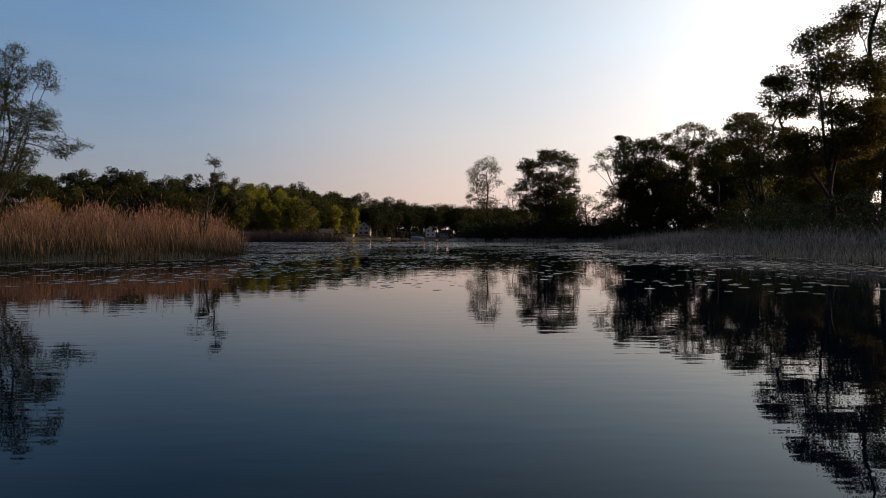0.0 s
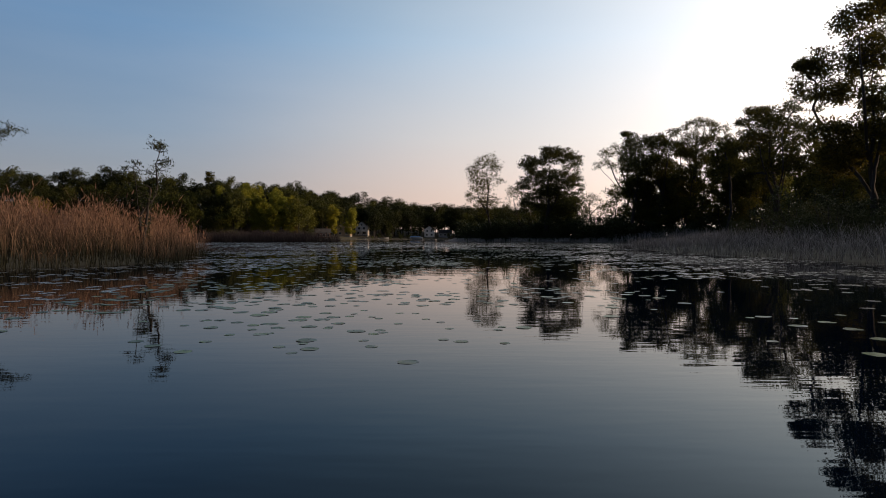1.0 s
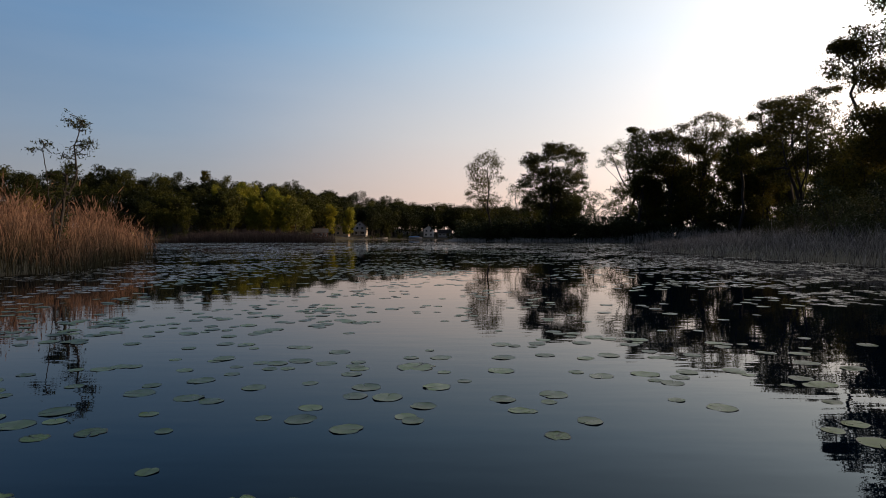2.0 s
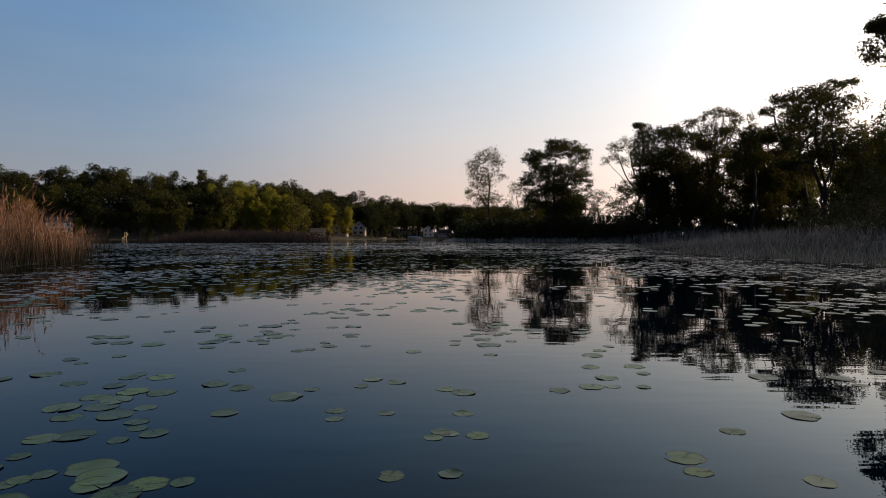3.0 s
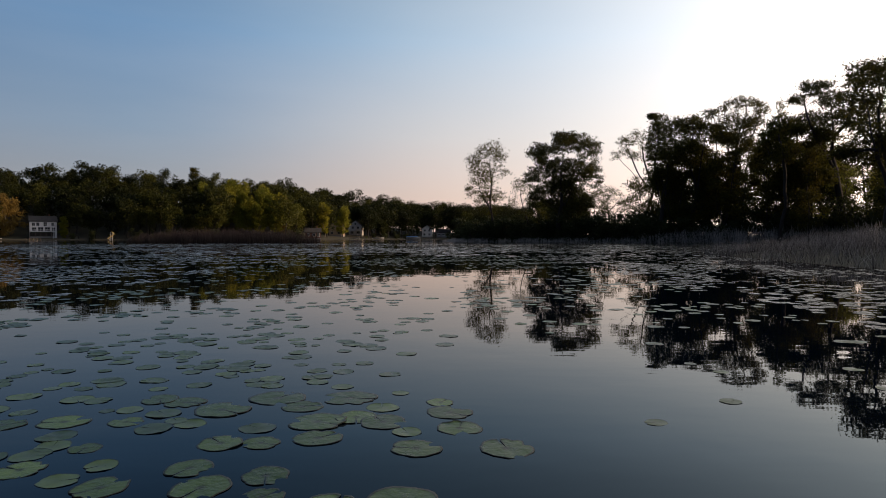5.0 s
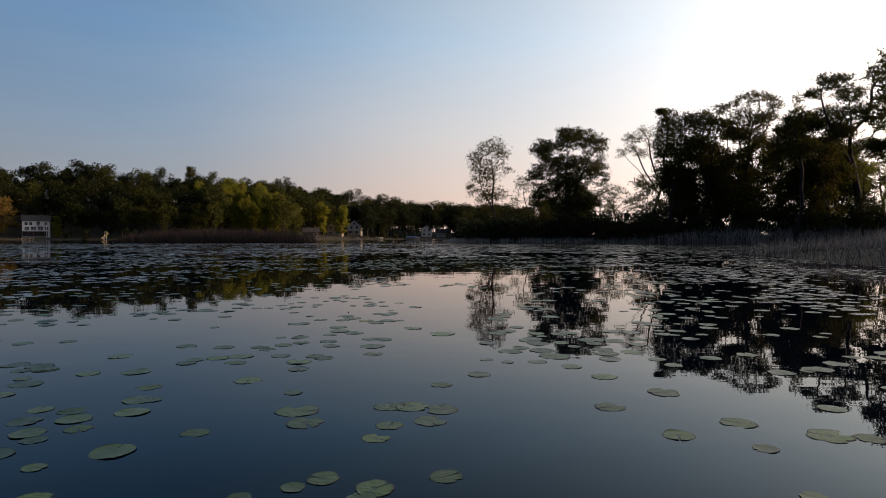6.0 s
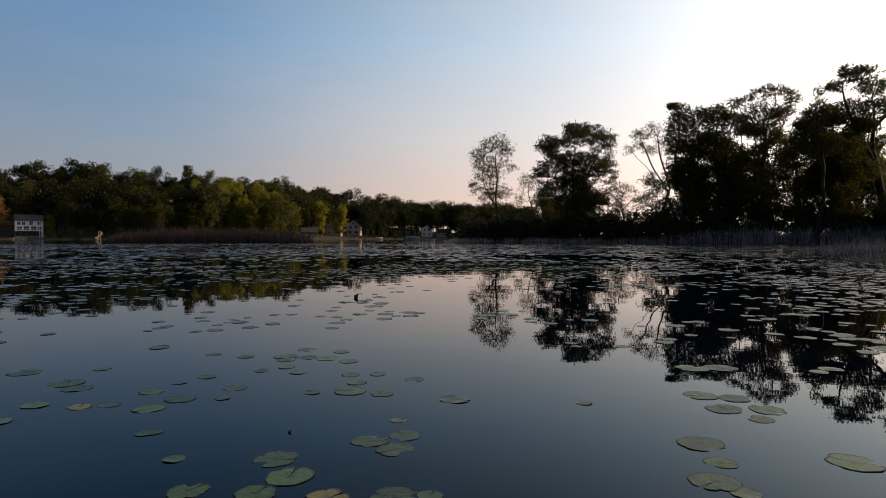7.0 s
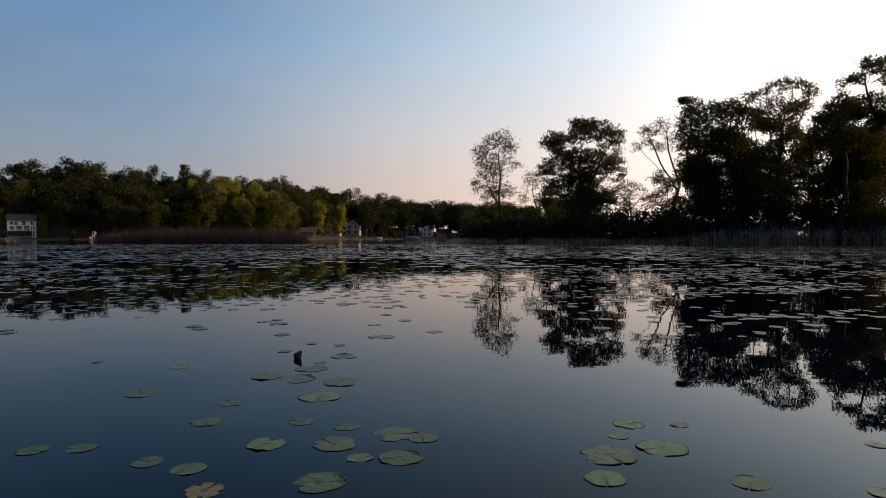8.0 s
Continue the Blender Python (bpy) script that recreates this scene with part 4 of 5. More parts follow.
# undergrowth along the right bank and the far shore
BUSH = [tree_shape(80 + i, t, w, 0.02, 0.05, 12, 4, 3, 5, 0.19, 0.28, 0.8, stems=4, sides=3, fine=0) for i, (t, w) in enumerate([(3.6, 2.2), (2.6, 2.0), (4.6, 2.2)])]


def bush_places(rng, box, gap, near, far, tint, tries, sizes=(0.7, 1.2)):
    out = []
    for x, y in scatter(rng, box, gap, lambda x, y: (shore_distance(x, y) > near) & (shore_distance(x, y) < far) & clear_of_houses(x, y), tries):
        out.append((int(rng.integers(0, 3)), x, y, float(ground_height(x, y)) - 0.2, float(rng.uniform(0, 6.28)), float(rng.uniform(*sizes)), float(rng.random() * tint)))
    return out


low = bush_places(rng, (2, 110, 100, 215), 2.0, 2.2, 14, 0.3, 9000, (1.05, 1.5))
brush = bush_places(rng, (24, 66, 20, 112), 2.6, 7.5, 17, 0.4, 3000, (0.6, 1.05))
BRUSH = [tree_shape(85 + i, t, w, 0.02, 0.05, 14, 5, 4, 6, 0.075, 0.16, 0.8, stems=4, sides=3, fine=0) for i, (t, w) in enumerate([(3.6, 2.2), (2.6, 2.0), (4.2, 2.2)])]
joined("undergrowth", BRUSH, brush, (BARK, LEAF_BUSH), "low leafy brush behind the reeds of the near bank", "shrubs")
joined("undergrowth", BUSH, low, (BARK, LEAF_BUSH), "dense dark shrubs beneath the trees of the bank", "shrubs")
young = []
for x, y in scatter(rng, (46, 110, 84, 170), 6.4, lambda x, y: (shore_distance(x, y) > 5) & (shore_distance(x, y) < 34) & (y > 208 - 1.25 * x), 5000):
    young.append((int(rng.integers(0, 2)), x, y, float(ground_height(x, y)) - 0.2, float(rng.uniform(0, 6.28)), float(rng.uniform(0.6, 1.15)), float(rng.random() * 0.6)))
joined("young_trees", [tree_shape(90, 12.0, 2.8, 0.15, 0.09, 18, 5, 4, 6, 0.17, 0.38, 0.88, sides=4, fine=0), tree_shape(91, 10.0, 3.0, 0.15, 0.09, 18, 5, 4, 6, 0.17, 0.38, 0.86, sides=4, fine=0)], young, (BARK, LEAF_BUSH), "slim young trees filling the wood under the tall crowns", "trees")
low = bush_places(rng, (-330, 60, 262, 460), 6.0, 1, 12, 1.0, 5000, (0.6, 1.3))
joined("shore_shrubs", BUSH, low, (BARK, LEAF_BUSH), "pale green shrubs along the far shore", "shrubs")


# ---- reeds ----
def reeds(rng, x, y, z, tall, width, plume, tint, lean=0.12, foot_shade=1.1):
    """Upright blades with a bent top and a feathery plume; tint runs by height from plume to base, painting shade in
    low down.
    """
    n = len(x)
    base = np.stack([x, y, z], -1)
    tilt = rng.normal(0, lean, (n, 2))
    bend = rng.normal(0, lean * 1.4, (n, 2))
    a = rng.uniform(0, np.pi, n)
    side = np.stack([np.cos(a), np.sin(a), np.zeros(n)], -1)
    rows_, tints = [], []
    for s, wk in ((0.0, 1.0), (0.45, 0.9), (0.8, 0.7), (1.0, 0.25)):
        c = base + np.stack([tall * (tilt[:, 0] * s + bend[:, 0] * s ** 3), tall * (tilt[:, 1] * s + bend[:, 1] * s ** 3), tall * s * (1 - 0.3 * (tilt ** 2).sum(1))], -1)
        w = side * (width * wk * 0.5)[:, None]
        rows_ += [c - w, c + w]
        tints += [np.clip(tint + (1 - s) * foot_shade - 0.32 * foot_shade, 0, 1)] * 2
    top = rows_[-2] * 0.5 + rows_[-1] * 0.5
    v = np.stack(rows_, 1)
    i = np.arange(n)[:, None] * 8
    f = np.concatenate([i + np.array([0, 1, 3, 2]), i + np.array([2, 3, 5, 4]), i + np.array([4, 5, 7, 6])])
    v, tn = v.reshape(-1, 3), np.stack(tints, 1).reshape(-1)
    k = np.nonzero(rng.random(n) < plume)[0]
    if len(k):
        nod = unit(np.stack([bend[k, 0] * 3, bend[k, 1] * 3, np.full(len(k), 1.0)], -1) + rng.normal(0, 0.25, (len(k), 3)))
        ln = (tall[k] * rng.uniform(0.07, 0.12, len(k)))[:, None]
        fat = (rng.uniform(0.02, 0.042, len(k)))[:, None]
        c = top[k]
        pieces = [(v, f)]
        for sd in (side[k], np.stack([-side[k][:, 1], side[k][:, 0], side[k][:, 2]], -1)):
            q = np.stack([c - nod * ln * 0.4, c + sd * fat, c + nod * ln, c - sd * fat], 1).reshape(-1, 3)
            pieces.append((q, np.arange(len(q)).reshape(-1, 4)))
            tn = np.concatenate([tn, np.repeat(np.clip(tint[k] - 0.3, 0, 1), 4)])
        v, f = join(pieces)
    return v, f, tn


def reed_bed(name, rng, box, tries, keep, tall, width, plume, mat, label, tint=0.2, lean=0.12, foot_shade=1.1):
    x, y = rng.uniform(box[0], box[1], tries), rng.uniform(box[2], box[3], tries)
    ok = keep(x, y)
    x, y = x[ok], y[ok]
    h = tall(x, y) * rng.uniform(0.72, 1.10, len(x)) * np.where(rng.random(len(x)) < 0.07, 1.28, 1.0)
    plume = plume(x, y) if callable(plume) else plume
    tint = tint(x, y) if callable(tint) else tint
    z = np.maximum(ground_height(x, y), -0.3)
    v, f, tn = reeds(rng, x, y, z, h, np.full(len(x), width) * rng.uniform(0.7, 1.3, len(x)), plume, np.clip(tint + rng.normal(0, 0.12, len(x)), 0, 1), lean, foot_shade)
    return tagged(new(name, mesh_of(name, v, f, mat, tn)), label, "reeds", kind="stuff")


rng = np.random.default_rng(21)
edge = lambda x, y: shore_distance(x, y) + 1.2 * np.sin(x * 1.1) * np.sin(y * 0.9)
tuft = lambda x, y: 0.8 + 0.4 * (0.5 + 0.25 * np.sin(x * 1.7 + y) + 0.25 * np.sin(y * 2.3 - x * 0.6))
inner = lambda x, y: smooth01(28.5, 34, y) * smooth01(-11.9, -13.8, x) * (0.25 + 0.75 * smooth01(47, 39, y))
# dark grey of the front reeds: partly their own, partly painted shade
reed_bed("reed_bed", rng, (-46, -8, 18, 58), 70000, lambda x, y: (edge(x, y) > -0.7) & (edge(x, y) < 11), lambda x, y: tuft(x, y) ** 1.5 * (1.0 + 0.85 * inner(x, y)), 0.016, lambda x, y: 0.04 + 0.35 * inner(x, y), REED_WARM, "tall dry russet reeds with feathery plumes behind lower grey ones, shade painted low down", lambda x, y: 0.9 - 0.78 * inner(x, y), 0.10, 2.1)
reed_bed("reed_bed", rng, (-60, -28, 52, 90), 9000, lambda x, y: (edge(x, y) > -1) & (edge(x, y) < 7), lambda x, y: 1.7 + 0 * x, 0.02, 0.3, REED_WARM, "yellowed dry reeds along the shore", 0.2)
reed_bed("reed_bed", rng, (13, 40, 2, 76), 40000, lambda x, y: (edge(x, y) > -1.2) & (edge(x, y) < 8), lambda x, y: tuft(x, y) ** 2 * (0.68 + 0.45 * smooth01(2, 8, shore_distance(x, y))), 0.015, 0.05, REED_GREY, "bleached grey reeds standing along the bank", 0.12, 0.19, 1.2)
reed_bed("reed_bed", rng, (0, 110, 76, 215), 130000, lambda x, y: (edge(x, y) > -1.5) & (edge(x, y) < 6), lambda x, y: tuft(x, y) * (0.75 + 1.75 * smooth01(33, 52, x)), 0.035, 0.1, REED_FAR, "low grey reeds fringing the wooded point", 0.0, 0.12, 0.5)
reed_bed("reed_bed", rng, (-66, -24, 148, 170), 22000, lambda x, y: ((x + 45) / 20) ** 2 + ((y - 159) / 6.0) ** 2 + 0.15 * np.sin(x) < 1, lambda x, y: tuft(x, y) * (2.75 - 1.2 * (np.abs(x + 45) / 20) ** 3), 0.03, 0.15, REED_BROWN, "dark brown reed island in the middle of the lake", 0.4, 0.12)


# ---- lily pads ----
def pad_material(name, dark, light, rough, rimmed, shine=0.24):
    """Waxy wet leaf: veins run out from the middle, brown flecks, dark rim, each leaf its own shade."""
    m, n = material(name)
    where = n.add("ShaderNodeTexCoord").outputs["Object"]
    shade = n.add("ShaderNodeObjectInfo").outputs["Random"]
    isle = n.add("ShaderNodeNewGeometry").outputs["Random Per Island"]
    col = n.ramp(shade if rimmed else isle, [(0.1, dark), (0.55, n_mid(dark, light)), (0.95, light)])
    shift = n.add("ShaderNodeVectorMath", operation="ADD")
    n.link(where, shift.inputs[0])
    n.link(n.math("MULTIPLY", shade, 37.0), shift.inputs[1])
    fine = 3.5 if rimmed else 24.0
    mottle = n.noise(shift.outputs[0], fine * 0.45, 4.0, 0.65)
    col = n.mix(n.ramp(mottle, [(0.35, (0, 0, 0)), (0.7, (0.6, 0.6, 0.6))]), col, n.mix(1.0, col, (0.42, 0.46, 0.42), "MULTIPLY"))
    fleck = n.ramp(n.noise(shift.outputs[0], fine, 5.0, 0.7), [(0.58, (0, 0, 0)), (0.72, (1, 1, 1))])
    col = n.mix(n.math("MULTIPLY", fleck, 0.5), col, (0.06, 0.05, 0.025))
    if rimmed:
        xyz = n.add("ShaderNodeSeparateXYZ")
        n.link(where, xyz.inputs[0])
        turn = n.math("ARCTAN2", xyz.outputs[1], xyz.outputs[0])
        vein = n.math("POWER", n.math("ABSOLUTE", n.math("COSINE", n.math("MULTIPLY", turn, 7.5))), 26.0)
        col = n.mix(n.math("MULTIPLY", vein, 0.45), col, n.mix(1.0, col, (1.6, 1.5, 1.5), "MULTIPLY"))
    rim = n.add("ShaderNodeAttribute", attribute_name="tint").outputs["Fac"]
    col = n.mix(n.math("MULTIPLY", rim, 0.92), col, (0.014, 0.011, 0.008))
    b = n.add("ShaderNodeBsdfPrincipled")
    n.link(col, b.inputs["Base Color"])
    n.link(n.ramp(mottle, [(0.35, (rough, rough, rough)), (0.75, (rough * 0.55, rough * 0.55, rough * 0.55))]), b.inputs["Roughness"])
    b.inputs["Specular IOR Level"].default_value = shine
    rel = n.add("ShaderNodeBump")
    rel.inputs["Strength"].default_value, rel.inputs["Distance"].default_value = 0.25, 0.03 if rimmed else 0.004
    n.link(n.noise(shift.outputs[0], fine, 4.0), rel.inputs["Height"])
    n.link(rel.outputs[0], b.inputs["Normal"])
    finish(n, b.outputs[0])
    return m


def n_mid(a, b):
    return tuple(0.6 * p + 0.4 * q for p, q in zip(a, b))


PAD = pad_material("lily_pad", (0.050, 0.098, 0.024), (0.165, 0.255, 0.07), 0.42, True)
PAD_OLD = pad_material("old_lily_pad", (0.25, 0.20, 0.04), (0.37, 0.29, 0.06), 0.4, True)
# base colour paled and greyed to carry the sky's sheen on distant pads
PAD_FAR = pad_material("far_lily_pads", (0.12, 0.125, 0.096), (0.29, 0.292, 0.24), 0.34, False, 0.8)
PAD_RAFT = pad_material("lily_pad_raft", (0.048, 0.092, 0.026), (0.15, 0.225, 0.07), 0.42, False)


def pad_outline(r, n):
    """Angles and radii of one leaf: a cleft to the stalk, a scalloped edge, a few bites."""
    gap = r.uniform(0.01, 0.07)
    a = np.linspace(gap, 2 * np.pi - gap, n)
    e = 1 + 0.045 * np.sin(a * 2 + r.uniform(0, 6)) + 0.03 * np.sin(a * 5 + r.uniform(0, 6)) + 0.012 * np.sin(a * 11 + r.uniform(0, 6)) + r.normal(0, 0.008, n)
    e *= 1 - 0.10 * np.exp(-(np.minimum(a, 2 * np.pi - a) / 0.22) ** 2)
    return a, e


def pad_mesh(seed, mat, n=34):
    """A round floating leaf of radius 1, nearly flat, with a dark rim that lifts in places and 2 mm of body."""
    r = np.random.default_rng(seed)
    a, e = pad_outline(r, n)
    for _ in range(int(r.integers(0, 3))):
        k = int(r.integers(3, n - 3))
        e[k] *= r.uniform(0.74, 0.9)
        e[k + 1] *= r.uniform(0.86, 0.97)
    curl = 0.008 * np.clip(np.sin(a * 2 + r.uniform(0, 6)), 0, 1) + np.clip(np.sin(a + r.uniform(0, 6)) - 0.8, 0, 1) * (r.uniform(0.2, 0.4) if seed % 6 == 0 else 0.04) + np.abs(r.normal(0, 0.006, n))
    curl[:2] += 0.012
    curl[-2:] += 0.016
    sag = 0.030 * np.sin(a * 2 + r.uniform(0, 6)) + 0.022 * np.sin(a * 3 + r.uniform(0, 6)) + 0.012 * np.sin(a * 7 + r.uniform(0, 6))
    rings = [(0.10, 0.0, 0.004, 0.75), (0.25, 0.0, 0.010, 0.1), (0.45, 0.0, 0.011, 0.0), (0.65, 0.0, 0.012, 0.0), (0.80, 0.05, 0.012, 0.0), (0.905, 0.3, 0.012, 0.0), (0.93, 0.6, 0.012, 0.95), (1.0, 1.0, 0.012, 1.0), (0.985, 0.8, -0.012, 1.0)]
    v, tint = [(0.03, 0, 0.002)], [1.0]
    for k, c, z, t in rings:
        lie = np.minimum(z + (sag + 0.012) * k * k, 0.016) + curl * c
        v += list(zip(e * k * np.cos(a), e * k * np.sin(a), lie if z > 0 else lie - 0.02))
        edge_t = np.full(n, t)
        edge_t[[0, -1]] = max(t, 0.85)
        tint += list(edge_t)
    tri = np.array([(0, 1 + i, 2 + i) for i in range(n - 1)])
    quad = np.array([(1 + q * n + i, 1 + (q + 1) * n + i, 2 + (q + 1) * n + i, 2 + q * n + i) for q in range(len(rings) - 1) for i in range(n - 1)])
    return mesh_of("lily_pad", np.array(v), [tri, quad], mat, tint, smooth=True)


def pads_joined(rng, x, y, r, n=8, rims=False):
    """Many pads as one mesh: a notched round leaf each, with a slightly lifted dark rim; returns vertices, triangles, rim."""
    outlines = [pad_outline(rng, n) for _ in range(24)]
    pick = rng.integers(0, 24, len(x))
    ang = np.stack([o[0] for o in outlines])[pick] + rng.uniform(0, 6.28, len(x))[:, None]
    far = np.stack([o[1] for o in outlines])[pick] * r[:, None]
    level = 0.0010 + rng.uniform(0, 0.002, len(x))[:, None]
    lift = (0.015 * np.clip(np.sin(ang * 2 + rng.uniform(0, 6, len(x))[:, None]), 0, 1) + 0.006 - 0.07 * np.clip(np.sin(ang * 2 + rng.uniform(0, 6, len(x))[:, None]) - 0.45, 0, 1) + np.abs(rng.normal(0, 0.010, (len(x), n)))) * r[:, None]
    lift += np.clip(np.sin(ang + rng.uniform(0, 6, len(x))[:, None]) - 0.75, 0, 1) * (rng.random(len(x)) ** 4 * 0.2)[:, None] * r[:, None]
    cols = [np.stack([x[:, None] + 0 * level, y[:, None] + 0 * level, level], -1)]
    rings = ((0.90, 0.35), (1.0, 1.0)) if rims else ((1.0, 1.0),)
    tint = [np.ones((len(x), 1)) * 0.4]
    for k, c in rings:
        cols.append(np.stack([x[:, None] + far * k * np.cos(ang), y[:, None] + far * k * np.sin(ang), level + lift * c], -1))
        tint.append(np.full((len(x), n), (1.0 if k == 1.0 else 0.0) if rims else 0.12))
    v, tint = np.concatenate(cols, 1), np.concatenate(tint, 1)
    i = np.arange(len(x))[:, None, None] * v.shape[1]
    k = np.arange(1, n)
    tri = [np.stack([0 * k, k, k + 1], -1)]
    if rims:
        tri += [np.stack([k, k + n, k + n + 1], -1), np.stack([k, k + n + 1, k + 1], -1)]
    return v.reshape(-1, 3), (i + np.concatenate(tri)[None]).reshape(-1, 3), tint.reshape(-1)


def wavy(x, y, s, seed):
    """Cheap smooth noise about 0 to 1."""
    r = np.random.default_rng(seed)
    out = np.zeros_like(x)
    for k in range(6):
        a, p = r.uniform(0, 6.28), r.uniform(0, 6.28)
        f = s * r.uniform(0.6, 1.7)
        out += np.sin((x * math.cos(a) + y * math.sin(a)) * f + p)
    return 0.5 + out / 7


# single pads along the open channel: metres right, metres ahead, radius
pads_a = [
    (-1.14, 12.00, 0.05), (0.76, 12.02, 0.05), (0.35, 12.11, 0.07), (-0.59, 12.16, 0.05), (0.18, 12.22, 0.05), (-0.54, 12.58, 0.06), (-1.63, 12.62, 0.05), (-0.45, 12.67, 0.05),
    (-0.50, 12.83, 0.06), (0.77, 12.85, 0.05), (-1.89, 12.88, 0.05), (0.25, 12.95, 0.05), (-1.64, 13.01, 0.08), (-1.09, 13.06, 0.05), (0.83, 13.07, 0.05), (-1.32, 13.10, 0.09),
    (-1.98, 13.21, 0.07), (-1.82, 13.31, 0.10), (-0.34, 13.33, 0.05), (-1.04, 13.36, 0.08), (-2.24, 13.44, 0.07), (0.15, 13.45, 0.05), (0.58, 13.55, 0.05), (-2.67, 13.60, 0.07),
    (-2.51, 13.64, 0.07), (-1.57, 13.64, 0.11), (-1.29, 13.69, 0.10), (-0.03, 13.73, 0.05), (-1.56, 13.92, 0.10), (-1.19, 13.92, 0.09), (-0.71, 13.94, 0.05), (-1.00, 14.00, 0.06)]
pads_b = [
    (-2.18, 14.13, 0.12), (-0.98, 14.24, 0.05), (-0.18, 14.31, 0.05), (-0.39, 14.33, 0.06), (-1.37, 14.33, 0.08), (-2.14, 14.43, 0.11), (-2.52, 14.43, 0.10), (-0.90, 14.63, 0.05),
    (-1.70, 15.09, 0.07), (1.00, 15.12, 0.07), (-1.46, 15.18, 0.08), (0.19, 16.83, 0.16), (-0.60, 19.34, 0.09), (-0.53, 19.44, 0.08), (-0.40, 19.46, 0.05), (-1.07, 19.48, 0.05),
    (0.43, 19.52, 0.06), (-1.01, 19.54, 0.05), (0.68, 19.54, 0.05), (1.72, 19.56, 0.06), (1.73, 19.73, 0.09), (-1.26, 19.75, 0.05), (-0.93, 19.97, 0.05), (0.60, 20.01, 0.05),
    (0.82, 20.04, 0.06), (0.68, 20.07, 0.05), (2.12, 20.10, 0.06), (0.06, 20.32, 0.05), (-1.41, 20.35, 0.08), (0.76, 20.42, 0.06), (0.33, 20.43, 0.05), (0.04, 20.48, 0.06)]
pads_c = [
    (-1.49, 20.78, 0.09), (0.78, 20.89, 0.08), (-1.14, 20.89, 0.09), (-1.33, 20.92, 0.10), (1.40, 20.94, 0.07), (-0.20, 20.97, 0.05), (0.67, 20.98, 0.07), (-0.67, 21.01, 0.08),
    (1.63, 21.03, 0.08), (1.97, 21.03, 0.05), (1.77, 21.04, 0.05), (0.11, 21.06, 0.05), (-0.88, 21.12, 0.09), (-1.84, 21.14, 0.08), (0.33, 21.17, 0.07), (1.80, 21.29, 0.08),
    (-1.33, 21.33, 0.10), (-2.21, 21.42, 0.10), (2.10, 21.43, 0.05), (1.77, 21.65, 0.07), (2.11, 21.67, 0.08), (1.90, 22.12, 0.09), (1.05, 22.15, 0.06), (0.40, 22.29, 0.07),
    (2.01, 22.33, 0.06), (-0.61, 22.33, 0.06), (-0.52, 22.40, 0.05), (2.15, 22.54, 0.05), (-0.38, 22.56, 0.07), (-0.05, 22.57, 0.05), (1.07, 22.61, 0.11), (0.76, 22.63, 0.05)]
pads_d = [
    (-1.01, 22.69, 0.05), (-0.45, 22.73, 0.05), (-1.31, 22.79, 0.05), (1.30, 22.82, 0.05), (0.77, 22.84, 0.06), (1.03, 22.94, 0.09), (-0.25, 23.08, 0.06), (-1.18, 23.12, 0.05),
    (0.91, 23.14, 0.06), (-0.90, 23.16, 0.07), (-1.54, 23.16, 0.10), (1.21, 23.19, 0.05), (-0.28, 23.21, 0.09), (0.99, 23.25, 0.06), (-1.09, 23.29, 0.10), (1.29, 23.30, 0.07),
    (2.06, 23.34, 0.08), (1.63, 23.53, 0.09), (1.44, 23.53, 0.07), (2.15, 23.56, 0.05), (1.00, 23.56, 0.06), (-0.93, 23.57, 0.06), (1.22, 23.75, 0.07), (1.30, 23.94, 0.10),
    (0.83, 24.02, 0.08), (-1.16, 24.04, 0.05), (-0.68, 24.96, 0.07), (-1.03, 25.05, 0.05), (-0.81, 25.13, 0.08), (0.76, 25.18, 0.10), (0.33, 25.22, 0.11), (0.80, 25.35, 0.05)]
pads_e = [
    (0.34, 25.37, 0.08), (0.59, 25.51, 0.10), (-0.63, 25.56, 0.07), (-0.11, 25.56, 0.06), (0.48, 25.59, 0.07), (-0.06, 25.75, 0.06), (1.07, 25.76, 0.05), (-0.71, 26.05, 0.08),
    (-0.48, 26.14, 0.10), (1.51, 26.15, 0.05), (-1.07, 26.17, 0.07), (0.03, 26.20, 0.09), (0.90, 26.62, 0.12), (0.72, 26.82, 0.12), (1.19, 26.91, 0.12), (0.60, 27.12, 0.11),
    (-0.33, 27.86, 0.13), (-0.20, 28.15, 0.07), (0.15, 28.16, 0.09), (-0.24, 28.34, 0.12), (0.36, 28.52, 0.13), (-0.52, 28.55, 0.10), (0.16, 28.66, 0.11), (-0.46, 28.69, 0.09),
    (-0.41, 28.74, 0.06), (0.41, 28.75, 0.07), (-0.60, 28.82, 0.08), (0.62, 28.88, 0.11), (-0.46, 28.98, 0.10), (0.22, 29.00, 0.09), (-0.29, 29.01, 0.06), (0.08, 29.13, 0.12)]
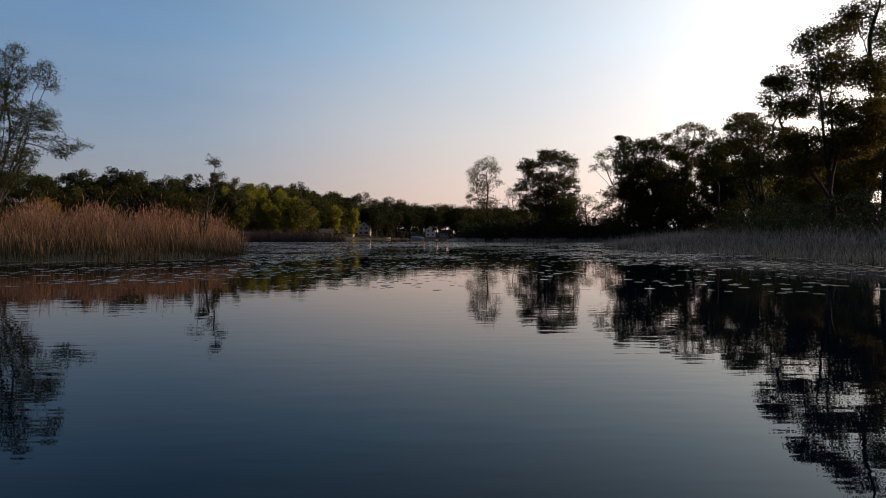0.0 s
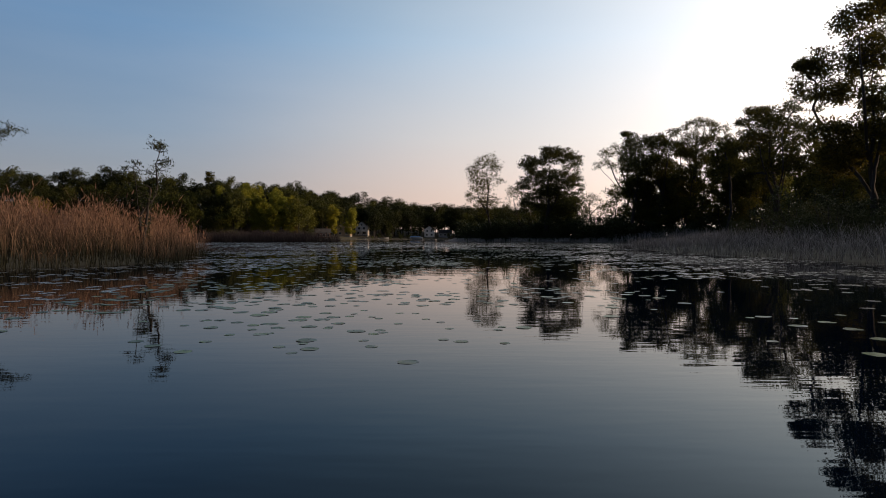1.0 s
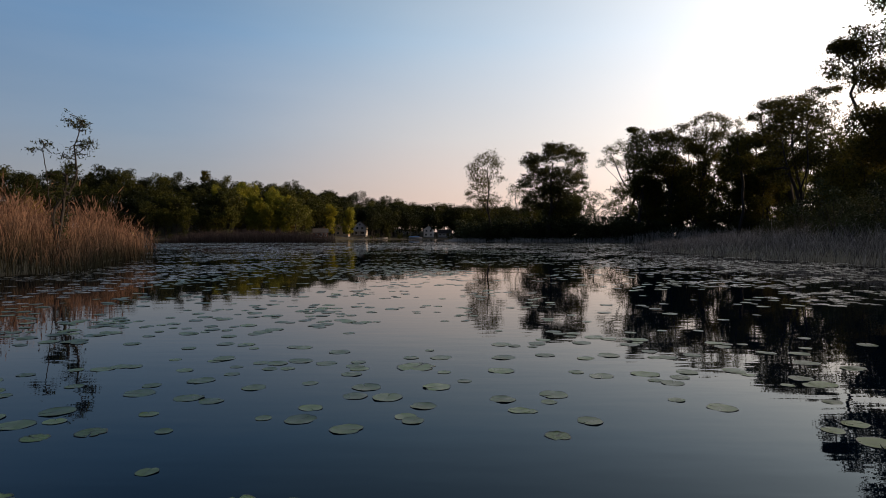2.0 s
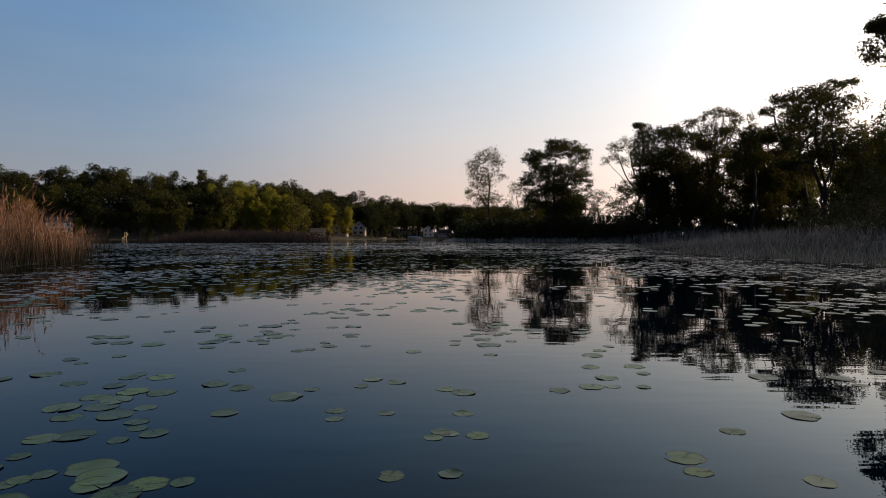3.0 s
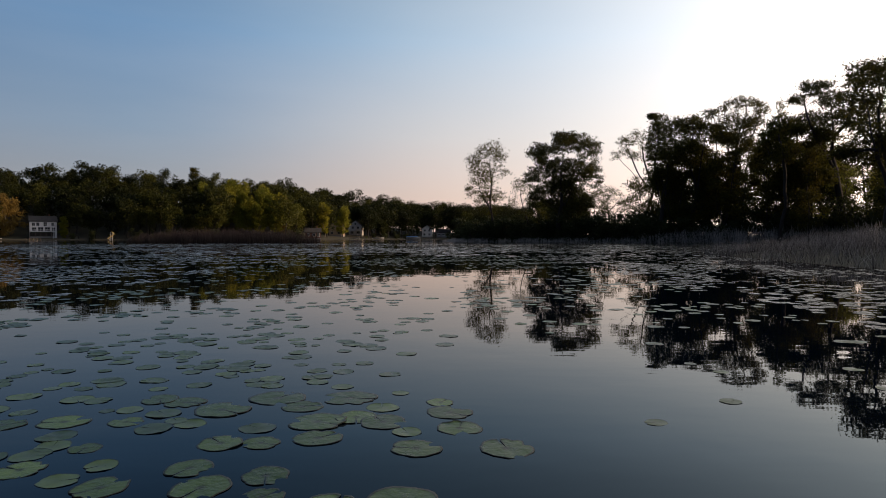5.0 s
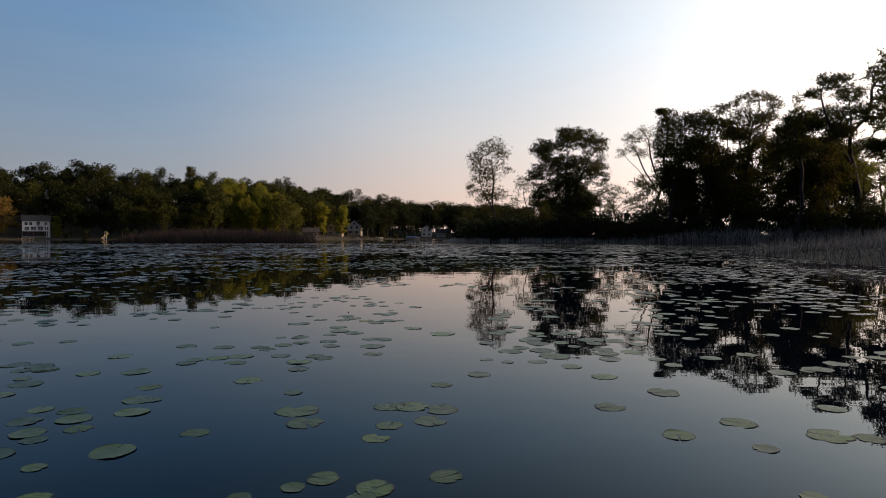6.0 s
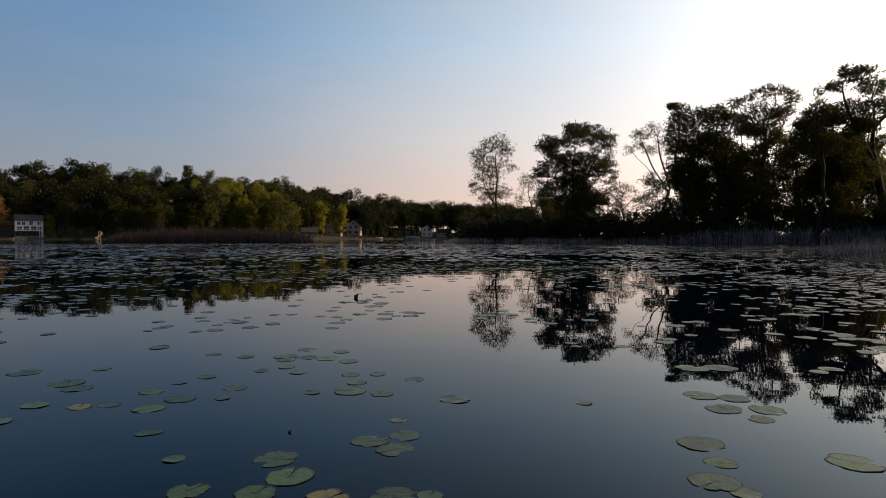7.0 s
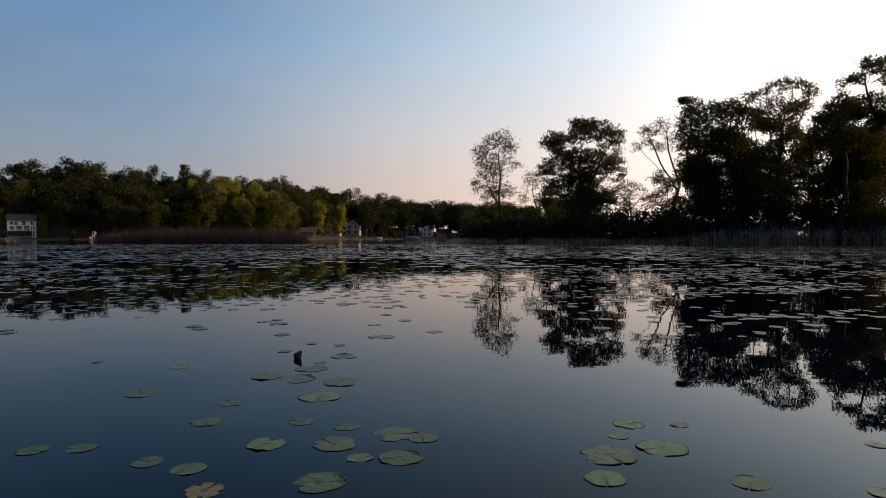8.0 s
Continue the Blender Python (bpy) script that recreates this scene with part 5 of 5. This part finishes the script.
pads_f = [
    (0.86, 29.14, 0.04), (0.50, 29.23, 0.14), (0.73, 29.23, 0.09), (-0.10, 29.26, 0.13), (-0.38, 29.29, 0.08), (1.26, 29.39, 0.13), (-0.30, 29.41, 0.10), (-0.97, 29.41, 0.08),
    (0.42, 29.44, 0.10), (0.11, 29.49, 0.07), (-0.06, 29.52, 0.11), (-0.76, 29.52, 0.09), (0.86, 29.52, 0.10), (0.63, 29.54, 0.15), (-0.56, 29.61, 0.09), (1.11, 29.62, 0.12),
    (-0.03, 29.66, 0.11), (-0.91, 29.66, 0.08), (0.00, 29.84, 0.12), (0.23, 29.86, 0.11), (-0.79, 29.90, 0.10), (-0.61, 29.90, 0.04), (0.45, 29.92, 0.16), (0.74, 29.98, 0.17),
    (0.16, 30.06, 0.09), (-1.20, 30.15, 0.12), (-0.56, 30.15, 0.12), (-0.13, 30.15, 0.13), (0.11, 30.28, 0.11), (-1.04, 30.35, 0.11), (-0.27, 30.37, 0.11), (4.04, 30.39, 0.09)]
pads_g = [
    (3.89, 30.51, 0.09), (4.37, 30.57, 0.11), (-0.91, 30.64, 0.08), (0.77, 30.64, 0.13), (1.23, 30.64, 0.14), (-0.04, 30.72, 0.10), (-0.25, 30.72, 0.12), (0.24, 30.80, 0.13),
    (1.00, 30.97, 0.13), (-1.60, 31.03, 0.12), (-1.29, 31.09, 0.14), (-0.93, 31.09, 0.10), (0.18, 31.09, 0.17), (0.56, 31.09, 0.14), (0.39, 31.18, 0.13), (0.95, 31.28, 0.14),
    (-0.46, 31.34, 0.17), (0.02, 31.41, 0.13), (-0.76, 31.51, 0.13), (0.89, 31.51, 0.09), (-0.96, 31.58, 0.12), (0.29, 31.62, 0.18), (-0.19, 31.62, 0.18), (-0.82, 34.39, 0.07),
    (0.41, 34.40, 0.06), (-0.05, 34.40, 0.05), (2.11, 34.41, 0.05), (0.45, 34.49, 0.08), (0.13, 34.50, 0.05), (0.23, 34.59, 0.07), (0.73, 34.61, 0.07), (2.21, 34.94, 0.06)]
pads_h = [
    (-1.25, 35.06, 0.06), (2.79, 35.08, 0.07), (0.39, 35.09, 0.07), (2.62, 35.12, 0.11), (1.88, 35.13, 0.08), (-0.52, 35.17, 0.07), (-1.14, 35.24, 0.07), (0.44, 35.29, 0.07),
    (2.27, 35.33, 0.09), (-0.01, 35.34, 0.10), (0.65, 35.37, 0.09), (-0.10, 35.56, 0.12), (-1.36, 35.56, 0.08), (0.71, 35.59, 0.10), (1.68, 35.64, 0.09), (0.54, 35.65, 0.10),
    (0.41, 35.65, 0.09), (-0.22, 35.97, 0.06), (2.11, 35.97, 0.10), (-1.19, 36.11, 0.08), (0.71, 36.17, 0.07), (-0.61, 36.30, 0.10), (1.85, 36.41, 0.09), (-0.89, 36.89, 0.08),
    (1.23, 36.92, 0.05), (-0.41, 36.93, 0.10), (1.07, 37.01, 0.05), (-0.24, 37.08, 0.08), (-1.10, 37.08, 0.09), (-0.33, 37.16, 0.08), (1.64, 37.16, 0.13), (0.14, 37.25, 0.08)]
pads_i = [
    (2.10, 37.28, 0.11), (2.33, 37.33, 0.09), (1.30, 37.37, 0.10), (1.58, 37.41, 0.11), (2.11, 37.45, 0.09), (-0.80, 37.45, 0.07), (1.41, 37.53, 0.08), (-1.22, 37.57, 0.09),
    (-0.90, 37.57, 0.08), (1.90, 37.60, 0.06), (0.09, 37.62, 0.11), (-1.57, 37.62, 0.09), (-0.72, 37.69, 0.08), (1.60, 37.76, 0.10), (2.12, 37.76, 0.08), (1.82, 37.81, 0.08),
    (-0.59, 37.81, 0.08), (-0.35, 37.88, 0.08), (2.35, 37.91, 0.11), (2.14, 37.96, 0.13), (0.15, 37.99, 0.09), (0.03, 38.02, 0.08), (2.60, 38.02, 0.09), (-0.67, 38.11, 0.09),
    (0.72, 38.33, 0.13), (1.67, 38.36, 0.09), (1.28, 38.37, 0.10), (-0.18, 38.39, 0.10), (0.40, 38.72, 0.10), (-0.41, 38.79, 0.09), (-0.90, 39.07, 0.12), (-0.17, 39.31, 0.09)]
pads_j = [
    (0.09, 39.32, 0.10), (0.22, 39.34, 0.05), (1.43, 39.36, 0.06), (-0.45, 39.36, 0.08), (-0.72, 39.39, 0.08), (1.36, 39.47, 0.10), (-0.36, 39.53, 0.10), (1.48, 39.68, 0.07),
    (2.06, 39.68, 0.11), (-0.47, 39.73, 0.10), (-0.92, 39.73, 0.05), (0.05, 39.85, 0.09), (1.50, 39.93, 0.11), (-0.08, 39.97, 0.09), (0.08, 40.05, 0.08), (1.99, 40.32, 0.07),
    (2.12, 40.50, 0.10), (1.88, 40.52, 0.10), (-1.41, 40.53, 0.09), (-1.83, 40.57, 0.07), (-1.68, 40.61, 0.06), (1.11, 40.65, 0.05), (-1.32, 40.74, 0.09), (2.05, 40.75, 0.09),
    (1.87, 40.82, 0.10), (-0.11, 40.86, 0.07), (-1.58, 40.92, 0.08), (-0.32, 40.94, 0.11), (-2.25, 41.14, 0.11), (0.08, 41.26, 0.07), (-0.38, 41.40, 0.07), (-0.19, 41.42, 0.06)]
pads_k = [
    (-2.75, 41.46, 0.11), (2.15, 41.62, 0.12), (2.36, 41.62, 0.12), (-0.47, 41.88, 0.08), (-0.98, 41.92, 0.07), (-0.66, 41.99, 0.09), (-0.84, 42.03, 0.09), (-1.04, 42.06, 0.08),
    (-1.34, 42.06, 0.07), (-0.98, 42.10, 0.06), (-1.64, 42.16, 0.06), (-0.91, 42.38, 0.08), (1.48, 42.54, 0.05), (1.88, 42.54, 0.07), (1.48, 42.73, 0.07), (2.45, 42.93, 0.08),
    (-2.29, 43.41, 0.07), (-2.13, 43.52, 0.09), (-0.92, 43.67, 0.08), (-1.82, 43.72, 0.09), (1.51, 44.02, 0.08), (1.31, 44.15, 0.08), (-2.52, 44.21, 0.08), (1.79, 44.31, 0.05),
    (-0.87, 44.34, 0.08), (1.33, 44.41, 0.08), (-0.43, 44.42, 0.11), (0.75, 44.46, 0.09), (-1.24, 44.65, 0.07), (-0.12, 44.70, 0.10), (-0.30, 44.70, 0.06), (0.84, 44.73, 0.13)]
pads_l = [
    (-1.85, 44.80, 0.07), (1.12, 44.83, 0.12), (-1.64, 44.83, 0.07), (2.17, 44.87, 0.05), (-0.45, 44.89, 0.11), (-0.78, 44.89, 0.10), (-0.02, 44.98, 0.08), (0.96, 45.00, 0.05),
    (-0.16, 45.04, 0.12), (-0.43, 45.16, 0.07), (1.34, 45.19, 0.05), (1.07, 45.20, 0.08), (-0.69, 45.25, 0.07), (-1.21, 45.25, 0.09), (-1.20, 45.63, 0.08), (-0.69, 45.77, 0.13),
    (-1.85, 45.85, 0.10), (-0.62, 46.17, 0.13), (-0.95, 46.26, 0.13), (-1.19, 46.33, 0.11), (-0.92, 46.60, 0.12), (-1.95, 46.66, 0.08), (-0.75, 47.08, 0.11), (-0.53, 48.09, 0.13)]
single = pads_a + pads_b + pads_c + pads_d + pads_e + pads_f + pads_g + pads_h + pads_i + pads_j + pads_k + pads_l
single = sorted(single, key=lambda p: -p[2])
small = np.array(single[300:])
single = single[:300]
pad_kinds = [pad_mesh(500 + i, PAD) for i in range(12)]
pad_old = [pad_mesh(600 + i, PAD_OLD) for i in range(2)]
yellowed = [(-0.17, 39.31), (-0.87, 44.34), (-1.83, 40.57)]
rng = np.random.default_rng(44)
for i, (x, y, r) in enumerate(single):
    old = any(abs(x - a) + abs(y - b) < 0.03 for a, b in yellowed)
    ob = new("lily_pad", pad_old[i % 2] if old else pad_kinds[int(rng.integers(0, 12))])
    ob.matrix_world = Matrix.Translation((x, y, 0.0003 * (i % 5))) @ pose(0, 0, 0, rng.normal(0, 0.12), rng.normal(0, 0.12), rng.uniform(0, 360)) @ Matrix.Diagonal((r * 1.0, r * 1.0, r * 0.85, 1))
    tagged(ob, "yellowed floating lily pad with a curled rim" if old else "green floating lily pad with a cleft and curled rim", "lily pad", "lily pads on the lake")

rng = np.random.default_rng(33)
N = 75000
x, y = rng.uniform(-42, 46, N), rng.uniform(8, 62, N)
left, right = smooth01(-1.2, -5.0, x), smooth01(2.2, 6.0, x)
channel = (1 - left) * (1 - right)
raft = smooth01(26.8, 28.2, y) * smooth01(33.0, 31.5, y) * smooth01(1.5, 0.2, x) * smooth01(-5.5, -3.0, x)
raft += 0.6 * smooth01(36.3, 37.2, y) * smooth01(39.4, 38.6, y) * smooth01(1.0, 1.8, x) * smooth01(4.6, 3.4, x)
cover = 1.0 * raft + left * (0.30 + 0.60 * smooth01(13, 21, y + 0.3 * x + 2)) + right * (0.2 + 1.15 * smooth01(22, 34, y + 0.8 * x)) + channel * (0.03 + 0.38 * (0.45 + 0.55 * smooth01(15, 19, y)) * smooth01(0.5, -1.0, x) * (1 - 0.5 * smooth01(40.5, 43, y)) + 1.6 * smooth01(30.5, 31.5, y) * smooth01(35, 33, y) * smooth01(1.2, -0.3, x) + 1.3 * smooth01(27.0, 28.5, y) * smooth01(34, 32, y) * smooth01(-0.8, -1.4, x) + 0.8 * smooth01(26.5, 28.0, y) * smooth01(32, 30.5, y) * smooth01(0.2, -0.5, x) + 0.35 * smooth01(14, 17, y) * smooth01(21, 18, y) + 0.75 * smooth01(47, 56, y))
clump = wavy(x, y, 1.6, 5) * 0.6 + wavy(x, y, 0.4, 6) * 0.4
dens = cover * (0.12 + 0.88 * smooth01(0.40, 0.62, clump))
free = np.ones(N, bool)
for px, py, pr in single:
    free &= (x - px) ** 2 + (y - py) ** 2 > (pr + 0.07) ** 2
keep = (shore_distance(x, y) < -0.2) & free & (rng.random(N) < dens) & (y > 9.4 + 3.4 * wavy(x, y, 0.45, 9))
near = keep & (np.abs(x) < 6)
wide_ = keep & ~near
beds = [pads_joined(rng, small[:, 0], small[:, 1], small[:, 2], 24, True), pads_joined(rng, x[near], y[near], rng.uniform(0.045, 0.105, near.sum()), 18, True), pads_joined(rng, x[wide_], y[wide_], rng.uniform(0.06, 0.13, wide_.sum()), 9)]
x, y = rng.uniform(-70, 66, N), rng.uniform(62, 165, N)
clump = wavy(x, y, 0.5, 7) * 0.5 + wavy(x, y, 0.12, 8) * 0.5
keep2 = (shore_distance(x, y) < -0.4) & (rng.random(N) < 0.5 * (0.3 + 0.75 * smooth01(0.38, 0.6, clump)) * smooth01(145, 105, y))
beds.append(pads_joined(rng, x[keep2], y[keep2], rng.uniform(0.16, 0.30, keep2.sum()), 7))
for name, some, mat, label in (("lily_pads", beds[:2], PAD_RAFT, "small green lily pads floating along the open channel"), ("lily_pads", beds[2:], PAD_FAR, "lily pads in dense rafts over the lake, sky sheen painted in as grey")):
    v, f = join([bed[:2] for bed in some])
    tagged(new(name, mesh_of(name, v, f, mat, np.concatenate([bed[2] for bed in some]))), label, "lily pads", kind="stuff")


# ---- buds of the pond lilies ----
def lily_bud(x, y, tall, turn, size):
    """A round closed bud on a stalk rising out of the water, with sepals folded over it."""
    bud = thing("lily_bud", pose(x, y, 0, 6, 0, turn), "dark closed pond-lily bud standing out of the water", "lily bud", "lily buds")
    bm = bmesh.new()
    bmesh.ops.create_cone(bm, cap_ends=True, segments=8, radius1=0.005, radius2=0.004, depth=tall + 0.2, matrix=Matrix.Translation((0, 0, tall / 2 - 0.1)))
    part("stalk", bm, STALK, bud)
    tilt = Matrix.Translation((0, 0, tall + 0.012 * size)) @ Matrix.Rotation(radians(38), 4, "Y")
    bm = bmesh.new()
    bmesh.ops.create_uvsphere(bm, u_segments=12, v_segments=10, radius=0.036 * size)
    for v in bm.verts:
        k = v.co.z / (0.036 * size)
        v.co = tilt @ Vector((v.co.x * (1.05 - 0.45 * max(k, 0)), v.co.y * (0.95 - 0.45 * max(k, 0)), v.co.z * (1.0 + 0.8 * max(k, 0))))
    part("bud", bm, STALK, bud)
    for k in range(4):
        bm = bmesh.new()
        bmesh.ops.create_uvsphere(bm, u_segments=8, v_segments=6, radius=0.024 * size)
        turn_k = Matrix.Rotation(k * math.pi / 2 + 0.4, 4, "Z") @ Matrix.Rotation(radians(24), 4, "Y")
        for v in bm.verts:
            v.co = tilt @ (turn_k @ Vector((v.co.x * 0.6 + 0.018 * size, v.co.y * 0.9, v.co.z * 1.3 + 0.002 * size)))
        part("sepal", bm, STALK, bud)


STALK = surface("lily_stalk", (0.010, 0.010, 0.006), (0.022, 0.020, 0.010), 0.6, 8.0, 0.2, 60.0)
for x, y, tall, turn, size in ((-1.12, 47.0, 0.01, 0, 0.9), (-0.5, 40.1, 0.0, 40, 0.22), (1.35, 25.6, 0.0, 130, 0.35)):
    lily_bud(x, y, tall, turn, size)
